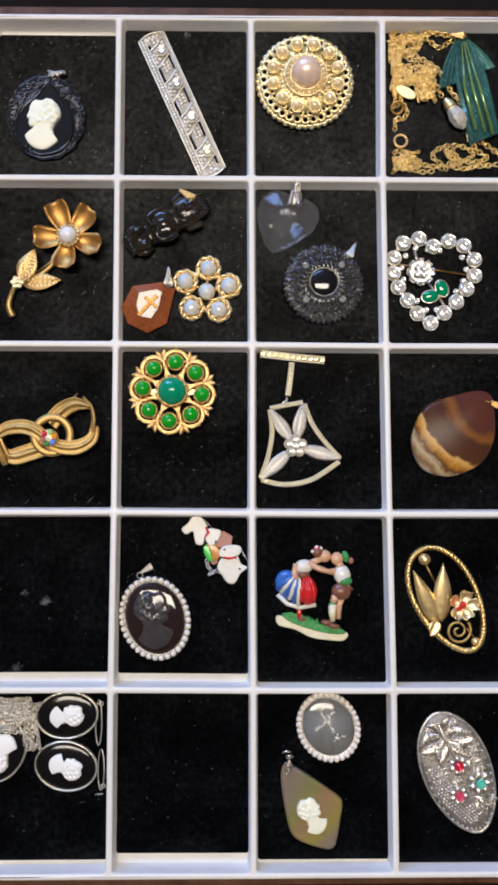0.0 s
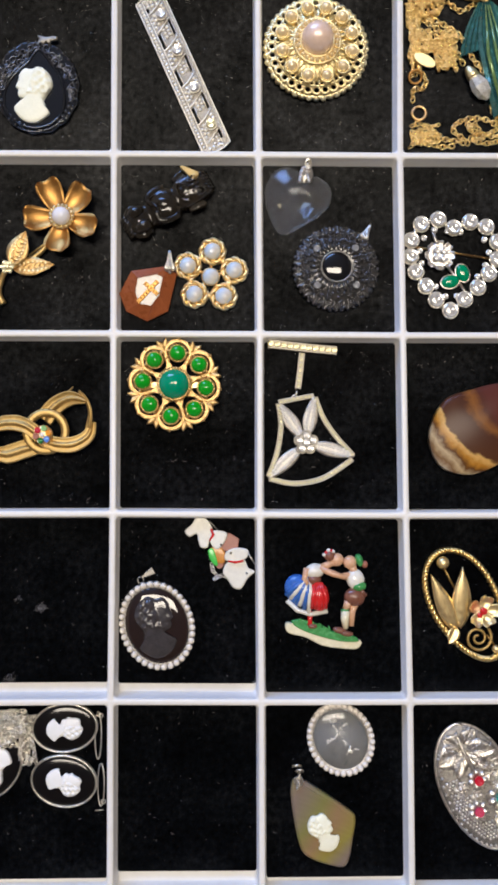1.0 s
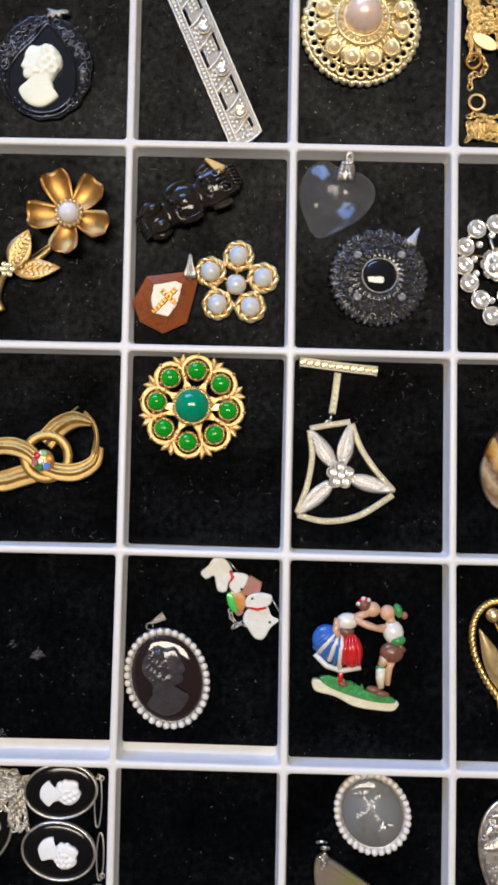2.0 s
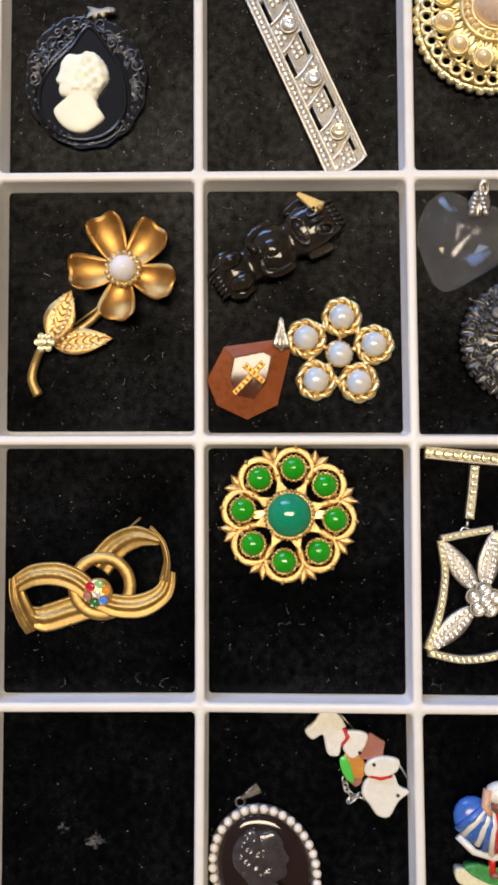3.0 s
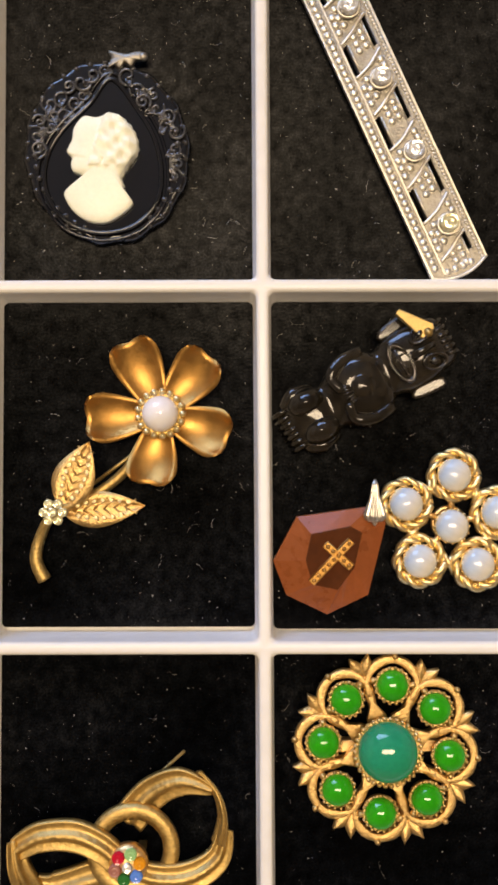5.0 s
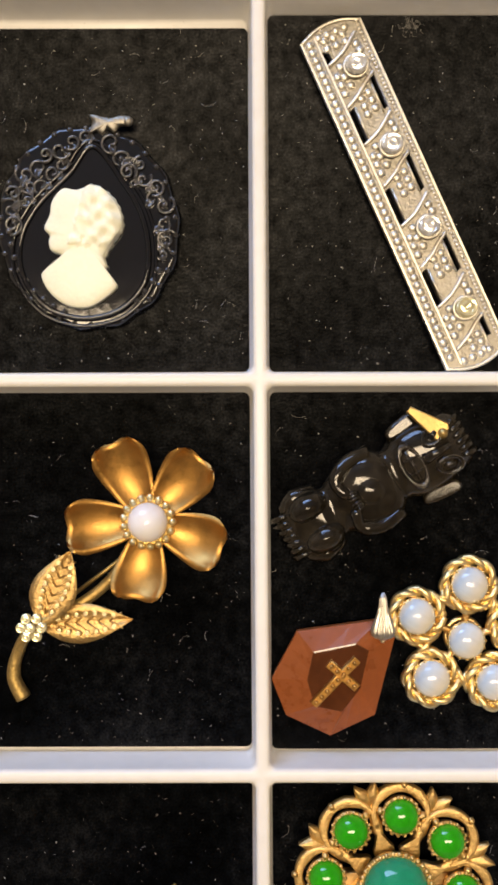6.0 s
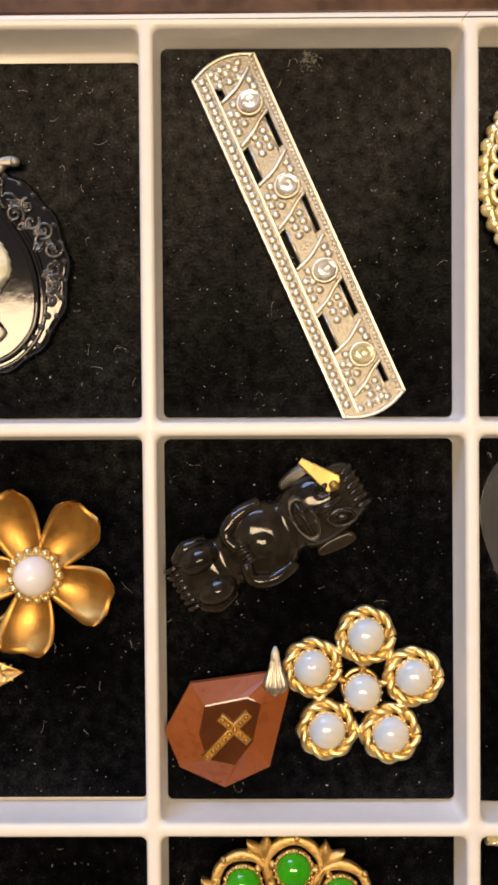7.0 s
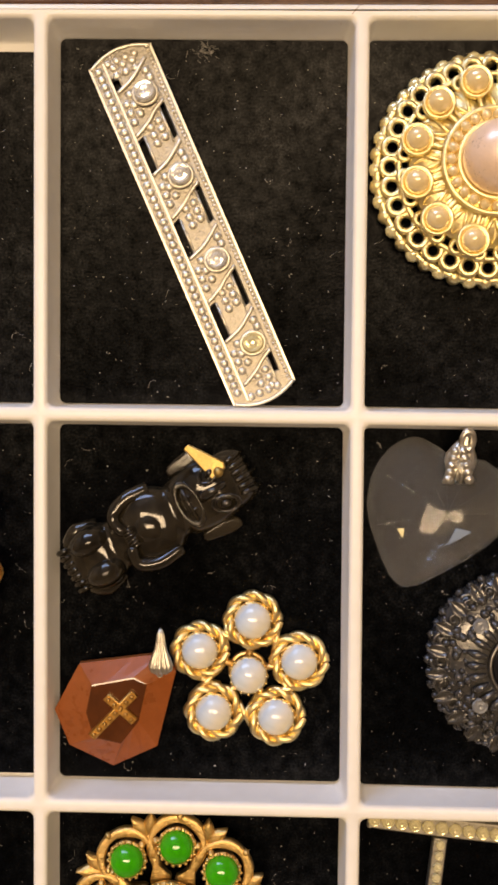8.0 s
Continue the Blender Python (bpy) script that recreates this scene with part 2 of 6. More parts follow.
AMBER_STONE = material("amber_stone", (0.75, 0.30, 0.02), 0.06, coat=0.6)
LIME_STONE = material("lime_stone", (0.30, 0.55, 0.22), 0.06, coat=0.6)
DARK_GREEN_STONE = material("dark_green_stone", (0.02, 0.16, 0.03), 0.06, coat=0.6)
RED_PAINT = material("red_enamel", (0.62, 0.02, 0.02), 0.2, coat=0.4, vary=0.12, vscale=500)
BLUE_PAINT = material("blue_enamel", (0.04, 0.14, 0.50), 0.25, coat=0.3, vary=0.25, vscale=500)
WHITE_PAINT = material("white_enamel", (0.80, 0.78, 0.70), 0.22, coat=0.4, vary=0.10, vscale=400, bump=0.06, bscale=1200)
CREAM_PAINT = material("cream_enamel", (0.80, 0.74, 0.52), 0.25, coat=0.3, vary=0.1, vscale=300)
SKIN_PAINT = material("peach_enamel", (0.70, 0.42, 0.26), 0.25, coat=0.3, vary=0.12, vscale=500)
GREEN_PAINT = material("green_enamel", (0.06, 0.30, 0.08), 0.25, coat=0.3, vary=0.3, vscale=600)
BRIGHT_GREEN = material("bright_green_enamel", (0.08, 0.55, 0.08), 0.2, coat=0.4)
BROWN_PAINT = material("brown_enamel", (0.20, 0.08, 0.05), 0.3, coat=0.2, vary=0.25, vscale=500)
PINK_BROWN = material("dusty_rose_enamel", (0.36, 0.14, 0.10), 0.35, vary=0.1, vscale=300)
ORANGE_PAINT = material("orange_enamel", (0.60, 0.26, 0.05), 0.25, coat=0.3, vary=0.1)
BLACK_PAINT = material("black_enamel", (0.01, 0.01, 0.01), 0.3)
DARK_RELIEF = material("dark_carved_glass", (0.045, 0.040, 0.042), 0.14, spec=0.6, coat=0.2, vary=0.3, vscale=300)
FROST = material("frosted_glass", (0.17, 0.175, 0.18), 0.3, spec=0.4, coat=0.3, sub=0.2, vary=0.15, vscale=300)
LINT = material("pale_lint", (0.55, 0.53, 0.50), 0.9)

# ---- shapes, in millimetres: each is (vertices, faces) ----
TAU = 2 * math.pi


def merge(*geos):
    vs, fs, k = [], [], 0
    for v, f in geos:
        v = np.asarray(v, float).reshape(-1, 3)
        vs.append(v)
        fs += [tuple(i + k for i in face) for face in f]
        k += len(v)
    return np.concatenate(vs), fs


def moved(geo, x=0, y=0, z=0, turn=0, s=1.0, tip=(0, 0)):
    """Scale, tip about x and y, turn about z (degrees), then shift."""
    v, f = geo
    m = np.array((Matrix.Rotation(radians(turn), 3, "Z") @ Matrix.Rotation(radians(tip[0]), 3, "X") @ Matrix.Rotation(radians(tip[1]), 3, "Y")))
    return (np.asarray(v, float) * np.asarray(s)) @ m.T + np.array((x, y, z)), f


def loft(loops, cap0=False, cap1=False, closed=True):
    n, v, f = len(loops[0]), np.concatenate([np.asarray(l, float) for l in loops]), []
    for a in range(len(loops) - 1):
        for i in range(n if closed else n - 1):
            j = (i + 1) % n
            f.append((a * n + i, a * n + j, (a + 1) * n + j, (a + 1) * n + i))
    if cap0:
        f.append(tuple(range(n - 1, -1, -1)))
    if cap1:
        k = (len(loops) - 1) * n
        f.append(tuple(range(k, k + n)))
    return v, f


def lathe(prof, n=28, sx=1.0, sy=1.0):
    loops = [[(max(r, 1e-3) * sx * math.cos(TAU * i / n), max(r, 1e-3) * sy * math.sin(TAU * i / n), z) for i in range(n)] for r, z in prof]
    return loft(loops, True, True)


def dome(r, h, z0=0.0, n=24, rings=6, sx=1.0, sy=1.0):
    return lathe([(r, max(0, z0 - 1.0))] + [(r * math.cos(a), z0 + h * math.sin(a)) for a in np.linspace(0, math.pi / 2, rings + 1)], n, sx, sy)


def ball(r, x=0, y=0, z=0, n=12, sx=1, sy=1, sz=1, turn=0):
    rings = max(5, n // 2)
    prof = [(r * math.sin(a), -r * math.cos(a)) for a in np.linspace(0, math.pi, rings + 1)]
    return moved(lathe(prof, n), x, y, z, turn, (sx, sy, sz))


def gem(r, h, n=8):
    """A foil-backed cut stone: girdle, narrow crown, and the foil's facets seen down through the table."""
    def row(q, z, half):
        return [(q * math.cos(TAU * (i + half) / n), q * math.sin(TAU * (i + half) / n), z) for i in range(n)]
    return loft([row(r * 0.8, 0, 0), row(r, h * 0.5, 0), row(r * 0.95, h * 0.82, 0.5), row(r * 0.84, h, 1.0), row(r * 0.62, h * 0.93, 1.5), row(r * 0.34, h * 0.99, 2.0), row(r * 0.12, h * 0.93, 2.5)], True, True)


def torus(R, r, n=24, k=8, sx=1.0, sy=1.0):
    return loft([[((R + r * math.cos(TAU * j / k)) * sx * math.cos(TAU * i / n), (R + r * math.cos(TAU * j / k)) * sy * math.sin(TAU * i / n), r * math.sin(TAU * j / k)) for j in range(k)] for i in list(range(n)) + [0]])


def tube(pts, r, k=7, closed=False):
    p = np.asarray(pts, float)
    n = len(p)
    rs = np.full(n, r) if np.isscalar(r) else np.asarray(r, float)
    t = np.roll(p, -1, 0) - np.roll(p, 1, 0) if closed else np.gradient(p, axis=0)
    t /= np.linalg.norm(t, axis=1)[:, None] + 1e-9
    up = np.array((0, 0, 1.0)) if abs(t[0][2]) < 0.9 else np.array((1.0, 0, 0))
    loops = []
    for i in range(n):
        a = np.cross(up, t[i])
        a /= np.linalg.norm(a) + 1e-9
        b = np.cross(t[i], a)
        up = b
        loops.append([p[i] + rs[i] * (a * math.cos(TAU * j / k) + b * math.sin(TAU * j / k)) for j in range(k)])
    if closed:
        loops.append(loops[0])
    return loft(loops, not closed, not closed)


def smooth(pts, n=8, closed=False):
    """Catmull-Rom curve through points."""
    p = np.asarray(pts, float)
    out, m = [], len(p)
    for i in range(m if closed else m - 1):
        a, b, c, d = (p[(i + k) % m] if closed else p[min(max(i + k, 0), m - 1)] for k in (-1, 0, 1, 2))
        for s in np.arange(n) / n:
            out.append(0.5 * (2 * b + (c - a) * s + (2 * a - 5 * b + 4 * c - d) * s * s + (3 * b - a - 3 * c + d) * s ** 3))
    if not closed:
        out.append(p[-1])
    return np.array(out)


def inset(out, d):
    """Each corner of a closed outline moved inwards by d (anticlockwise outline)."""
    p = np.asarray(out, float)[:, :2]
    t = np.roll(p, -1, 0) - np.roll(p, 1, 0)
    t /= np.linalg.norm(t, axis=1)[:, None] + 1e-9
    return p + d * np.stack([-t[:, 1], t[:, 0]], 1)


def lift(out, z):
    p = np.asarray(out, float)[:, :2]
    return np.column_stack([p, np.full(len(p), z)])


def plate(out, z0, z1, bev=0.3):
    return loft([lift(out, z0), lift(out, z1 - bev), lift(inset(out, bev * 0.4), z1 - bev * 0.35), lift(inset(out, bev), z1), lift(inset(out, bev * 1.15), z1)], True, True)


def pillow(out, z0, z1, h, rings=6):
    """A plate with a domed top."""
    p = np.asarray(out, float)[:, :2]
    c = p.mean(0)
    loops = [lift(p, z0), lift(p, z1)]
    for s in np.linspace(0, 1, rings + 1)[1:]:
        a = s * math.pi / 2
        loops.append(lift(c + (p - c) * max(math.cos(a), 0.02), z1 + h * math.sin(a)))
    return loft(loops, True, True)


def oval(rx, ry, n=48):
    return np.array([(rx * math.cos(TAU * i / n), ry * math.sin(TAU * i / n)) for i in range(n)])


def box(x0, x1, y0, y1, z0, z1):
    return loft([[(x0, y0, z), (x1, y0, z), (x1, y1, z), (x0, y1, z)] for z in (z0, z1)], True, True)


def bar(a, b, width, z0, z1):
    """An upright-sided bar from a to b in the plan."""
    a, b = np.asarray(a, float), np.asarray(b, float)
    t = (b - a) / np.linalg.norm(b - a)
    s = np.array((-t[1], t[0])) * width / 2
    return plate([a - s, b - s, b + s, a + s], z0, z1, min(0.2, width * 0.15))


def ribbon(path, widths, z0, z1):
    """A flat strip along a path in the plan."""
    p = np.asarray(path, float)
    t = np.gradient(p, axis=0)
    t /= np.linalg.norm(t, axis=1)[:, None]
    s = np.stack([-t[:, 1], t[:, 0]], 1) * (np.asarray(widths, float) / 2).reshape(-1, 1)
    return plate(np.concatenate([p - s, (p + s)[::-1]]), z0, z1, 0.2)


def rope(path, R, r, twists, strands=2, k=6, closed=True):
    """Strands twisted round a path of (x, y, z) points."""
    p = np.asarray(path, float)
    n = len(p)
    t = np.roll(p, -1, 0) - np.roll(p, 1, 0) if closed else np.gradient(p, axis=0)
    t /= np.linalg.norm(t, axis=1)[:, None]
    side = np.stack([-t[:, 1], t[:, 0], np.zeros(n)], 1)
    out = []
    for q in range(strands):
        a = TAU * (twists * np.arange(n) / n + q / strands)
        out.append(tube(p + R * (side * np.cos(a)[:, None] + np.array((0, 0, 1.0)) * np.sin(a)[:, None]), r, k, closed))
    return merge(*out)


def circle(R, n=48, z=0.0, sx=1.0, sy=1.0):
    return [(R * sx * math.cos(TAU * i / n), R * sy * math.sin(TAU * i / n), z) for i in range(n)]


def leaf(length, width, cup=0.8, rise=1.0, n=12, thick=0.35, power=0.8):
    """A leaf along +x with a fold along its midrib."""
    top, low = [], []
    for i in range(n + 1):
        u = i / n
        w = width / 2 * math.sin(math.pi * min(1, u ** power)) + 0.05
        zc = rise * math.sin(math.pi * u * 0.5)
        row = [(length * u, w * s, zc + cup * abs(s) ** 1.5) for s in (-1, -0.5, 0, 0.5, 1)]
        top.append(row)
        low.append([(x, y, z - thick) for x, y, z in row])
    loops = [a + b[::-1] for a, b in zip(top, low)]
    return loft(loops, True, True)


def petal(length, width, cup, notch=0.09, n=12, m=9, thick=0.4):
    """A cupped petal along +x with a wavy, notched end."""
    top, low = [], []
    for i in range(n + 1):
        u = i / n
        w = width / 2 * (0.34 + 0.66 * math.sin(min(1, u * 1.2) * math.pi / 2) ** 1.1) * (1 - 0.20 * max(0, u - 0.8) / 0.2)
        row = []
        for j in range(m):
            s = 2 * j / (m - 1) - 1
            end = 1 - notch * (1 - abs(s)) ** 1.5 * u ** 4 - 0.10 * s ** 4 * u ** 4
            row.append((length * u * end, w * s, cup * (0.95 * s * s * (0.35 + 0.65 * u) + 0.55 * u * u) - 0.5 * cup * math.sin(math.pi * u)))
        top.append(row)
        low.append([(x, y, z - thick) for x, y, z in row])
    return loft([a + b[::-1] for a, b in zip(top, low)], True, True)


def spiral(R, turns, r, z=0.0, hand=1, n=26):
    p = [(R * (1 - 0.86 * i / n) * math.cos(hand * TAU * turns * i / n), R * (1 - 0.86 * i / n) * math.sin(hand * TAU * turns * i / n), z) for i in range(n + 1)]
    return tube(p, np.linspace(r, r * 0.8, n + 1), 6)


def links(path, size, wire, z_wave=0.5, seed=1):
    """Chain links along a path of (x, y, z) points, each turned against the last."""
    rnd = random.Random(seed)
    p = np.asarray(path, float)
    d = np.r_[0, np.cumsum(np.linalg.norm(np.diff(p, axis=0), axis=1))]
    out = []
    one = torus(size * 0.5, wire, 10, 5, 1.18, 0.85)
    for i, s in enumerate(np.arange(0, d[-1], size * 0.82)):
        q = [np.interp(s, d, p[:, k]) for k in range(3)]
        w = [np.interp(s + 0.3, d, p[:, k]) for k in range(3)]
        ang = math.degrees(math.atan2(w[1] - q[1], w[0] - q[0])) if s + 0.3 < d[-1] else 0
        out.append(moved(one, q[0], q[1], q[2] + z_wave * rnd.random(), ang, 1, ((38 if i % 2 else -38) + rnd.uniform(-12, 12), 0)))
    return merge(*out)


def tangle(x0, x1, y0, y1, n, seed, z0=0.7, z1=3.0):
    rnd = random.Random(seed)
    return smooth([(rnd.uniform(x0, x1), rnd.uniform(y0, y1), rnd.uniform(z0, z1)) for _ in range(n)], 8)


# ---- objects ----
def mesh_of(name, geo, mat, flat=False):
    v, f = geo
    me = bpy.data.meshes.new(name)
    me.from_pydata((np.asarray(v) * 0.001).tolist(), [], f)
    mats = mat if isinstance(mat, (list, tuple)) else [mat]
    for m in mats:
        me.materials.append(m)
    me.polygons.foreach_set("use_smooth", np.full(len(me.polygons), not flat))
    me.update()
    return me


def thing(name, x, y, label, category, turn=0, group="", z=0.0):
    ob = new(name)
    ob.empty_display_size = 0.005
    ob.matrix_world = pose(x * 0.001, y * 0.001, z * 0.001, 0, 0, turn)
    return tagged(ob, label, category, group)


def part(name, geo, mat, parent, label="", flat=False):
    ob = new(name, mesh_of(name, geo, mat, flat))
    ob.parent = parent
    return tagged(ob, label)


def many(name, geo, mat, parent, places, flat=False, label=""):
    """Alike pieces that share one mesh; a place is x, y, z and, if given, turn and scale."""
    me = mesh_of(name, geo, mat, flat)
    out = []
    for p in places:
        ob = new(name, me)
        ob.parent = parent
        s = p[4] if len(p) > 4 else 1
        ob.matrix_basis = pose(p[0] * 0.001, p[1] * 0.001, p[2] * 0.001, 0, 0, p[3] if len(p) > 3 else 0) @ Matrix.Diagonal((s, s, s, 1))
        tagged(ob, label)
        out.append(ob)
    return out


def ring_of(n, R, z, start=0.0, sx=1.0, sy=1.0):
    return [(R * sx * math.cos(radians(start) + TAU * i / n), R * sy * math.sin(radians(start) + TAU * i / n), z, math.degrees(math.atan2(sy * math.sin(radians(start) + TAU * i / n), sx * math.cos(radians(start) + TAU * i / n)))) for i in range(n)]


def bail(parent, x, y, z, turn, mat, length=6.0, label=""):
    """A fluted pendant bail, wide at its scalloped mouth and narrowing along +x, with the jump ring below it."""
    rows = []
    for u, w in ((-0.04, 0.20), (0.0, 0.25), (0.12, 0.26), (0.3, 0.20), (0.5, 0.135), (0.7, 0.10), (0.86, 0.085), (1.0, 0.03)):
        row = []
        for i in range(37):
            a = math.pi * i / 36
            q = length * w * (1 + 0.14 * math.cos(12 * a) * (1 - 0.6 * u))
            row.append((length * (u - 0.05 * abs(math.sin(6 * a)) * (1 - u)), q * math.cos(a), 0.2 + 0.8 * q * math.sin(a)))
        rows.append(row)
    g = [loft(rows, True, True), moved(torus(0.8, 0.22, 14, 6), -0.4, 0, 0.3, 0, 1, (60, 0))]
    return part("bail", moved(merge(*g), x, y, z, turn), mat, parent, label)


def relief(h, turn=0, mirror=1, lump=1.0):
    """A plain raised silhouette, h tall: rounded upper mass with a lumpy back, narrow middle and crescent foot."""
    k = h / 20.0
    side = [(-5.0, 7.2), (-5.3, 5.0), (-6.1, 2.8), (-5.2, 1.6), (-5.3, 0.4), (-4.8, -0.9), (-3.0, -1.7), (-2.6, -3.2), (-3.0, -4.1), (-6.2, -4.6), (-5.4, -7.0), (-3.2, -9.1), (-0.6, -10.0), (2.4, -9.5), (6.0, -6.2), (3.0, -4.5), (4.2, -3.2), (3.7, -1.5), (5.0, 0.9), (6.4, 3.2), (6.0, 6.0), (4.4, 8.4), (1.6, 10.0), (-1.0, 9.2), (-3.4, 9.3)]
    out = smooth(side, 6, True)
    c = np.array((0.4, 0.9))
    plain = out.copy()
    for i, (x, y) in enumerate(out):
        if y > -3 and x - y * 0.25 > -1.5:
            d = (out[i] - c) / np.linalg.norm(out[i] - c)
            out[i] = out[i] + d * 0.32 * lump * abs(math.sin(1.05 * i))
    loops = [lift(out, -0.3), lift(out, 0.5)]
    for a in np.linspace(0, math.pi / 2, 34)[1:]:
        ring = c + (plain - c) * max(math.cos(a), 0.02)
        z = 0.5 + 1.5 * math.sin(a) ** 0.7 + np.zeros(len(ring))
        back = (ring[:, 1] > 0) & (ring[:, 0] - 0.25 * ring[:, 1] > -2.0)
        z = z + np.where(back, 0.22 * lump * (2 + np.sin(2.3 * ring[:, 0] + 0.7 * ring[:, 1]) + np.sin(1.9 * ring[:, 1] - 1.1 * ring[:, 0] + np.sin(ring[:, 0])) + 0.6 * np.sin(1.3 * ring[:, 0] + 2.9 * ring[:, 1] + 1)) * math.cos(a) ** 0.3, 0.0)
        loops.append(np.column_stack([ring, z]))
    v, f = loft(loops, True, True)
    v = v * np.array((k * mirror, k, k))
    if mirror < 0:
        f = [tuple(reversed(q)) for q in f]
    return moved((v, f), turn=turn)

# ---- an unseen room added for bounced light and reflections, the table and the tray ----
def block(name, x0, x1, y0, y1, z0, z1, mat):
    return tagged(new(name, mesh_of(name, box(x0 * 1000, x1 * 1000, y0 * 1000, y1 * 1000, z0 * 1000, z1 * 1000), mat, True)), kind="structure")


block("unseen_floor", -2.2, 2.2, -2.2, 2.2, -0.85, -0.75, WOOD)
block("unseen_ceiling", -2.2, 2.2, -2.2, 2.2, 1.75, 1.85, BOUNCE_WALL)
block("unseen_wall_west", -2.3, -2.2, -2.2, 2.2, -0.75, 1.75, BOUNCE_WALL)
block("unseen_wall_east", 2.2, 2.3, -2.2, 2.2, -0.75, 1.75, BOUNCE_WALL)
block("unseen_wall_north", -2.2, 2.2, 2.2, 2.3, -0.75, 1.75, BOUNCE_WALL)
block("unseen_wall_south", -2.2, 2.2, -2.3, -2.2, -0.75, 1.75, BOUNCE_WALL)

table = thing("table", 0, -160, "black table top under the wooden tray", "table", z=-14)
part("tabletop", plate([(-600, -420), (600, -420), (600, 420), (-600, 420)], -25, 0, 3), TABLE, table)
for lx in (-560, 560):
    for ly in (-380, 380):
        part("leg", box(lx - 25, lx + 25, ly - 25, ly + 25, -736, -25), TABLE, table)

XS = (-102.4, -52.0, 0.0, 52.0, 102.6)
YS = (-325.4, -259.4, -194.5, -129.7, -64.85, 0.7)
RIM, BASE = 6.2, -1.6
# The dividers are not quite straight: how far each crossing stands off the even grid.
OFF_X = ((0, 0, 0, 0, 0, 0), (0.1, -0.1, 0.3, 0.2, 0, -0.1), (0.5, 0.5, 0.1, 0.3, 0, -0.1), (0.4, 0.5, -0.2, -0.5, -0.8, -0.1), (0, 0, 0, 0, 0, 0))
OFF_Y = ((0, 0.3, 0.7, -0.2, 0.1, -0.3), (0.1, 0.3, 0.7, -0.3, 0.1, -0.3), (-0.1, -0.2, 0.2, -0.5, 0, -0.4), (-0.1, -0.4, -0.2, -0.9, -0.2, -0.1), (-0.1, -0.4, -0.2, -0.9, -0.2, 0))


def warped(geo):
    """The same shape on the uneven grid of the dividers."""
    v, f = geo
    v = np.array(v, float)
    i = np.clip(np.searchsorted(XS, v[:, 0]) - 1, 0, 3)
    j = np.clip(np.searchsorted(YS, v[:, 1]) - 1, 0, 4)
    xs, ys = np.array(XS), np.array(YS)
    s = np.clip((v[:, 0] - xs[i]) / (xs[i + 1] - xs[i]), 0, 1)
    q = np.clip((v[:, 1] - ys[j]) / (ys[j + 1] - ys[j]), 0, 1)
    for axis, off in ((0, np.array(OFF_X)), (1, np.array(OFF_Y))):
        v[:, axis] += (1 - s) * (1 - q) * off[i, j] + s * (1 - q) * off[i + 1, j] + (1 - s) * q * off[i, j + 1] + s * q * off[i + 1, j + 1]
    return v, f


wooden_tray = thing("wooden_tray", 0, -162, "dark brown wooden tray frame on the black table", "tray", z=-14)


def rail(x0, x1, y0, y1):
    return plate([(x0, y0), (x1, y0), (x1, y1), (x0, y1)], 0, 17.5, 0.8)


part("side_rail", rail(-111, -103.8, -169.5, 168.5), WOOD, wooden_tray)
part("side_rail", rail(103.8, 111, -169.5, 168.5), WOOD, wooden_tray)
part("end_rail", rail(-103.8, 103.8, 164.1, 168.5), WOOD, wooden_tray)
part("end_rail", rail(-103.8, 103.8, -168, -164.7), WOOD, wooden_tray)
part("bottom_board", box(-103.8, 103.8, -164.7, 164.1, 0.0, 9.5), WOOD, wooden_tray)


def rounded(x0, x1, y0, y1, r, n=6):
    out = []
    for cx, cy, a in ((x1 - r, y0 + r, -90), (x1 - r, y1 - r, 0), (x0 + r, y1 - r, 90), (x0 + r, y0 + r, 180)):
        out += [(cx + r * math.cos(radians(a + 90 * i / (n - 1))), cy + r * math.sin(radians(a + 90 * i / (n - 1)))) for i in range(n)]
    return out


display_tray = thing("display_tray", 0, 0, "white plastic jewellery tray with twenty black velvet lined compartments", "tray")
cells = []
for i in range(4):
    for j in range(5):
        x0, x1, y0, y1 = XS[i], XS[i + 1], YS[j], YS[j + 1]
        loops = []
        for d, r, z in ((0, 0.02, RIM), (0.55, 0.9, RIM - 0.02), (0.85, 1.1, RIM - 0.15), (1.08, 1.3, RIM - 0.45), (1.2, 1.3, RIM - 0.9), (1.75, 1.2, BASE + 0.5), (2.05, 1.2, BASE)):
            loops.append(lift(rounded(x0 + d, x1 - d, y0 + d, y1 - d, r), z))
        cells.append(loft(loops, False, True))
cells.append(loft([lift(rounded(XS[0] - d, XS[-1] + d, YS[0] - d, YS[-1] + d, r), z) for d, r, z in ((0, 0.02, RIM), (0.5, 0.8, RIM - 0.03), (0.85, 1.2, RIM - 0.25), (1.0, 1.5, RIM - 0.8), (1.0, 1.5, BASE - 1.0))]))
v, f = warped(merge(*cells))
bm = bmesh.new()
me = mesh_of("tray_shell", (v, f), PLASTIC)
bm.from_mesh(me)
bmesh.ops.remove_doubles(bm, verts=bm.verts, dist=0.00003)
bmesh.ops.recalc_face_normals(bm, faces=bm.faces)
bm.to_mesh(me)
bm.free()
me.polygons.foreach_set("use_smooth", np.full(len(me.polygons), True))
shell = new("tray_shell", me)
shell.parent = display_tray
# A joint where two lengths of the rim meet, and an old scratch beside it.
part("rim_joint", tube(smooth([(-0.3, 1.55, RIM - 0.15), (-1.3, 0.5, RIM + 0.0), (-2.0, -0.3, RIM - 0.12), (-3.6, -0.95, RIM - 1.6)], 5), 0.045, 5), BROWN_PAINT, display_tray)

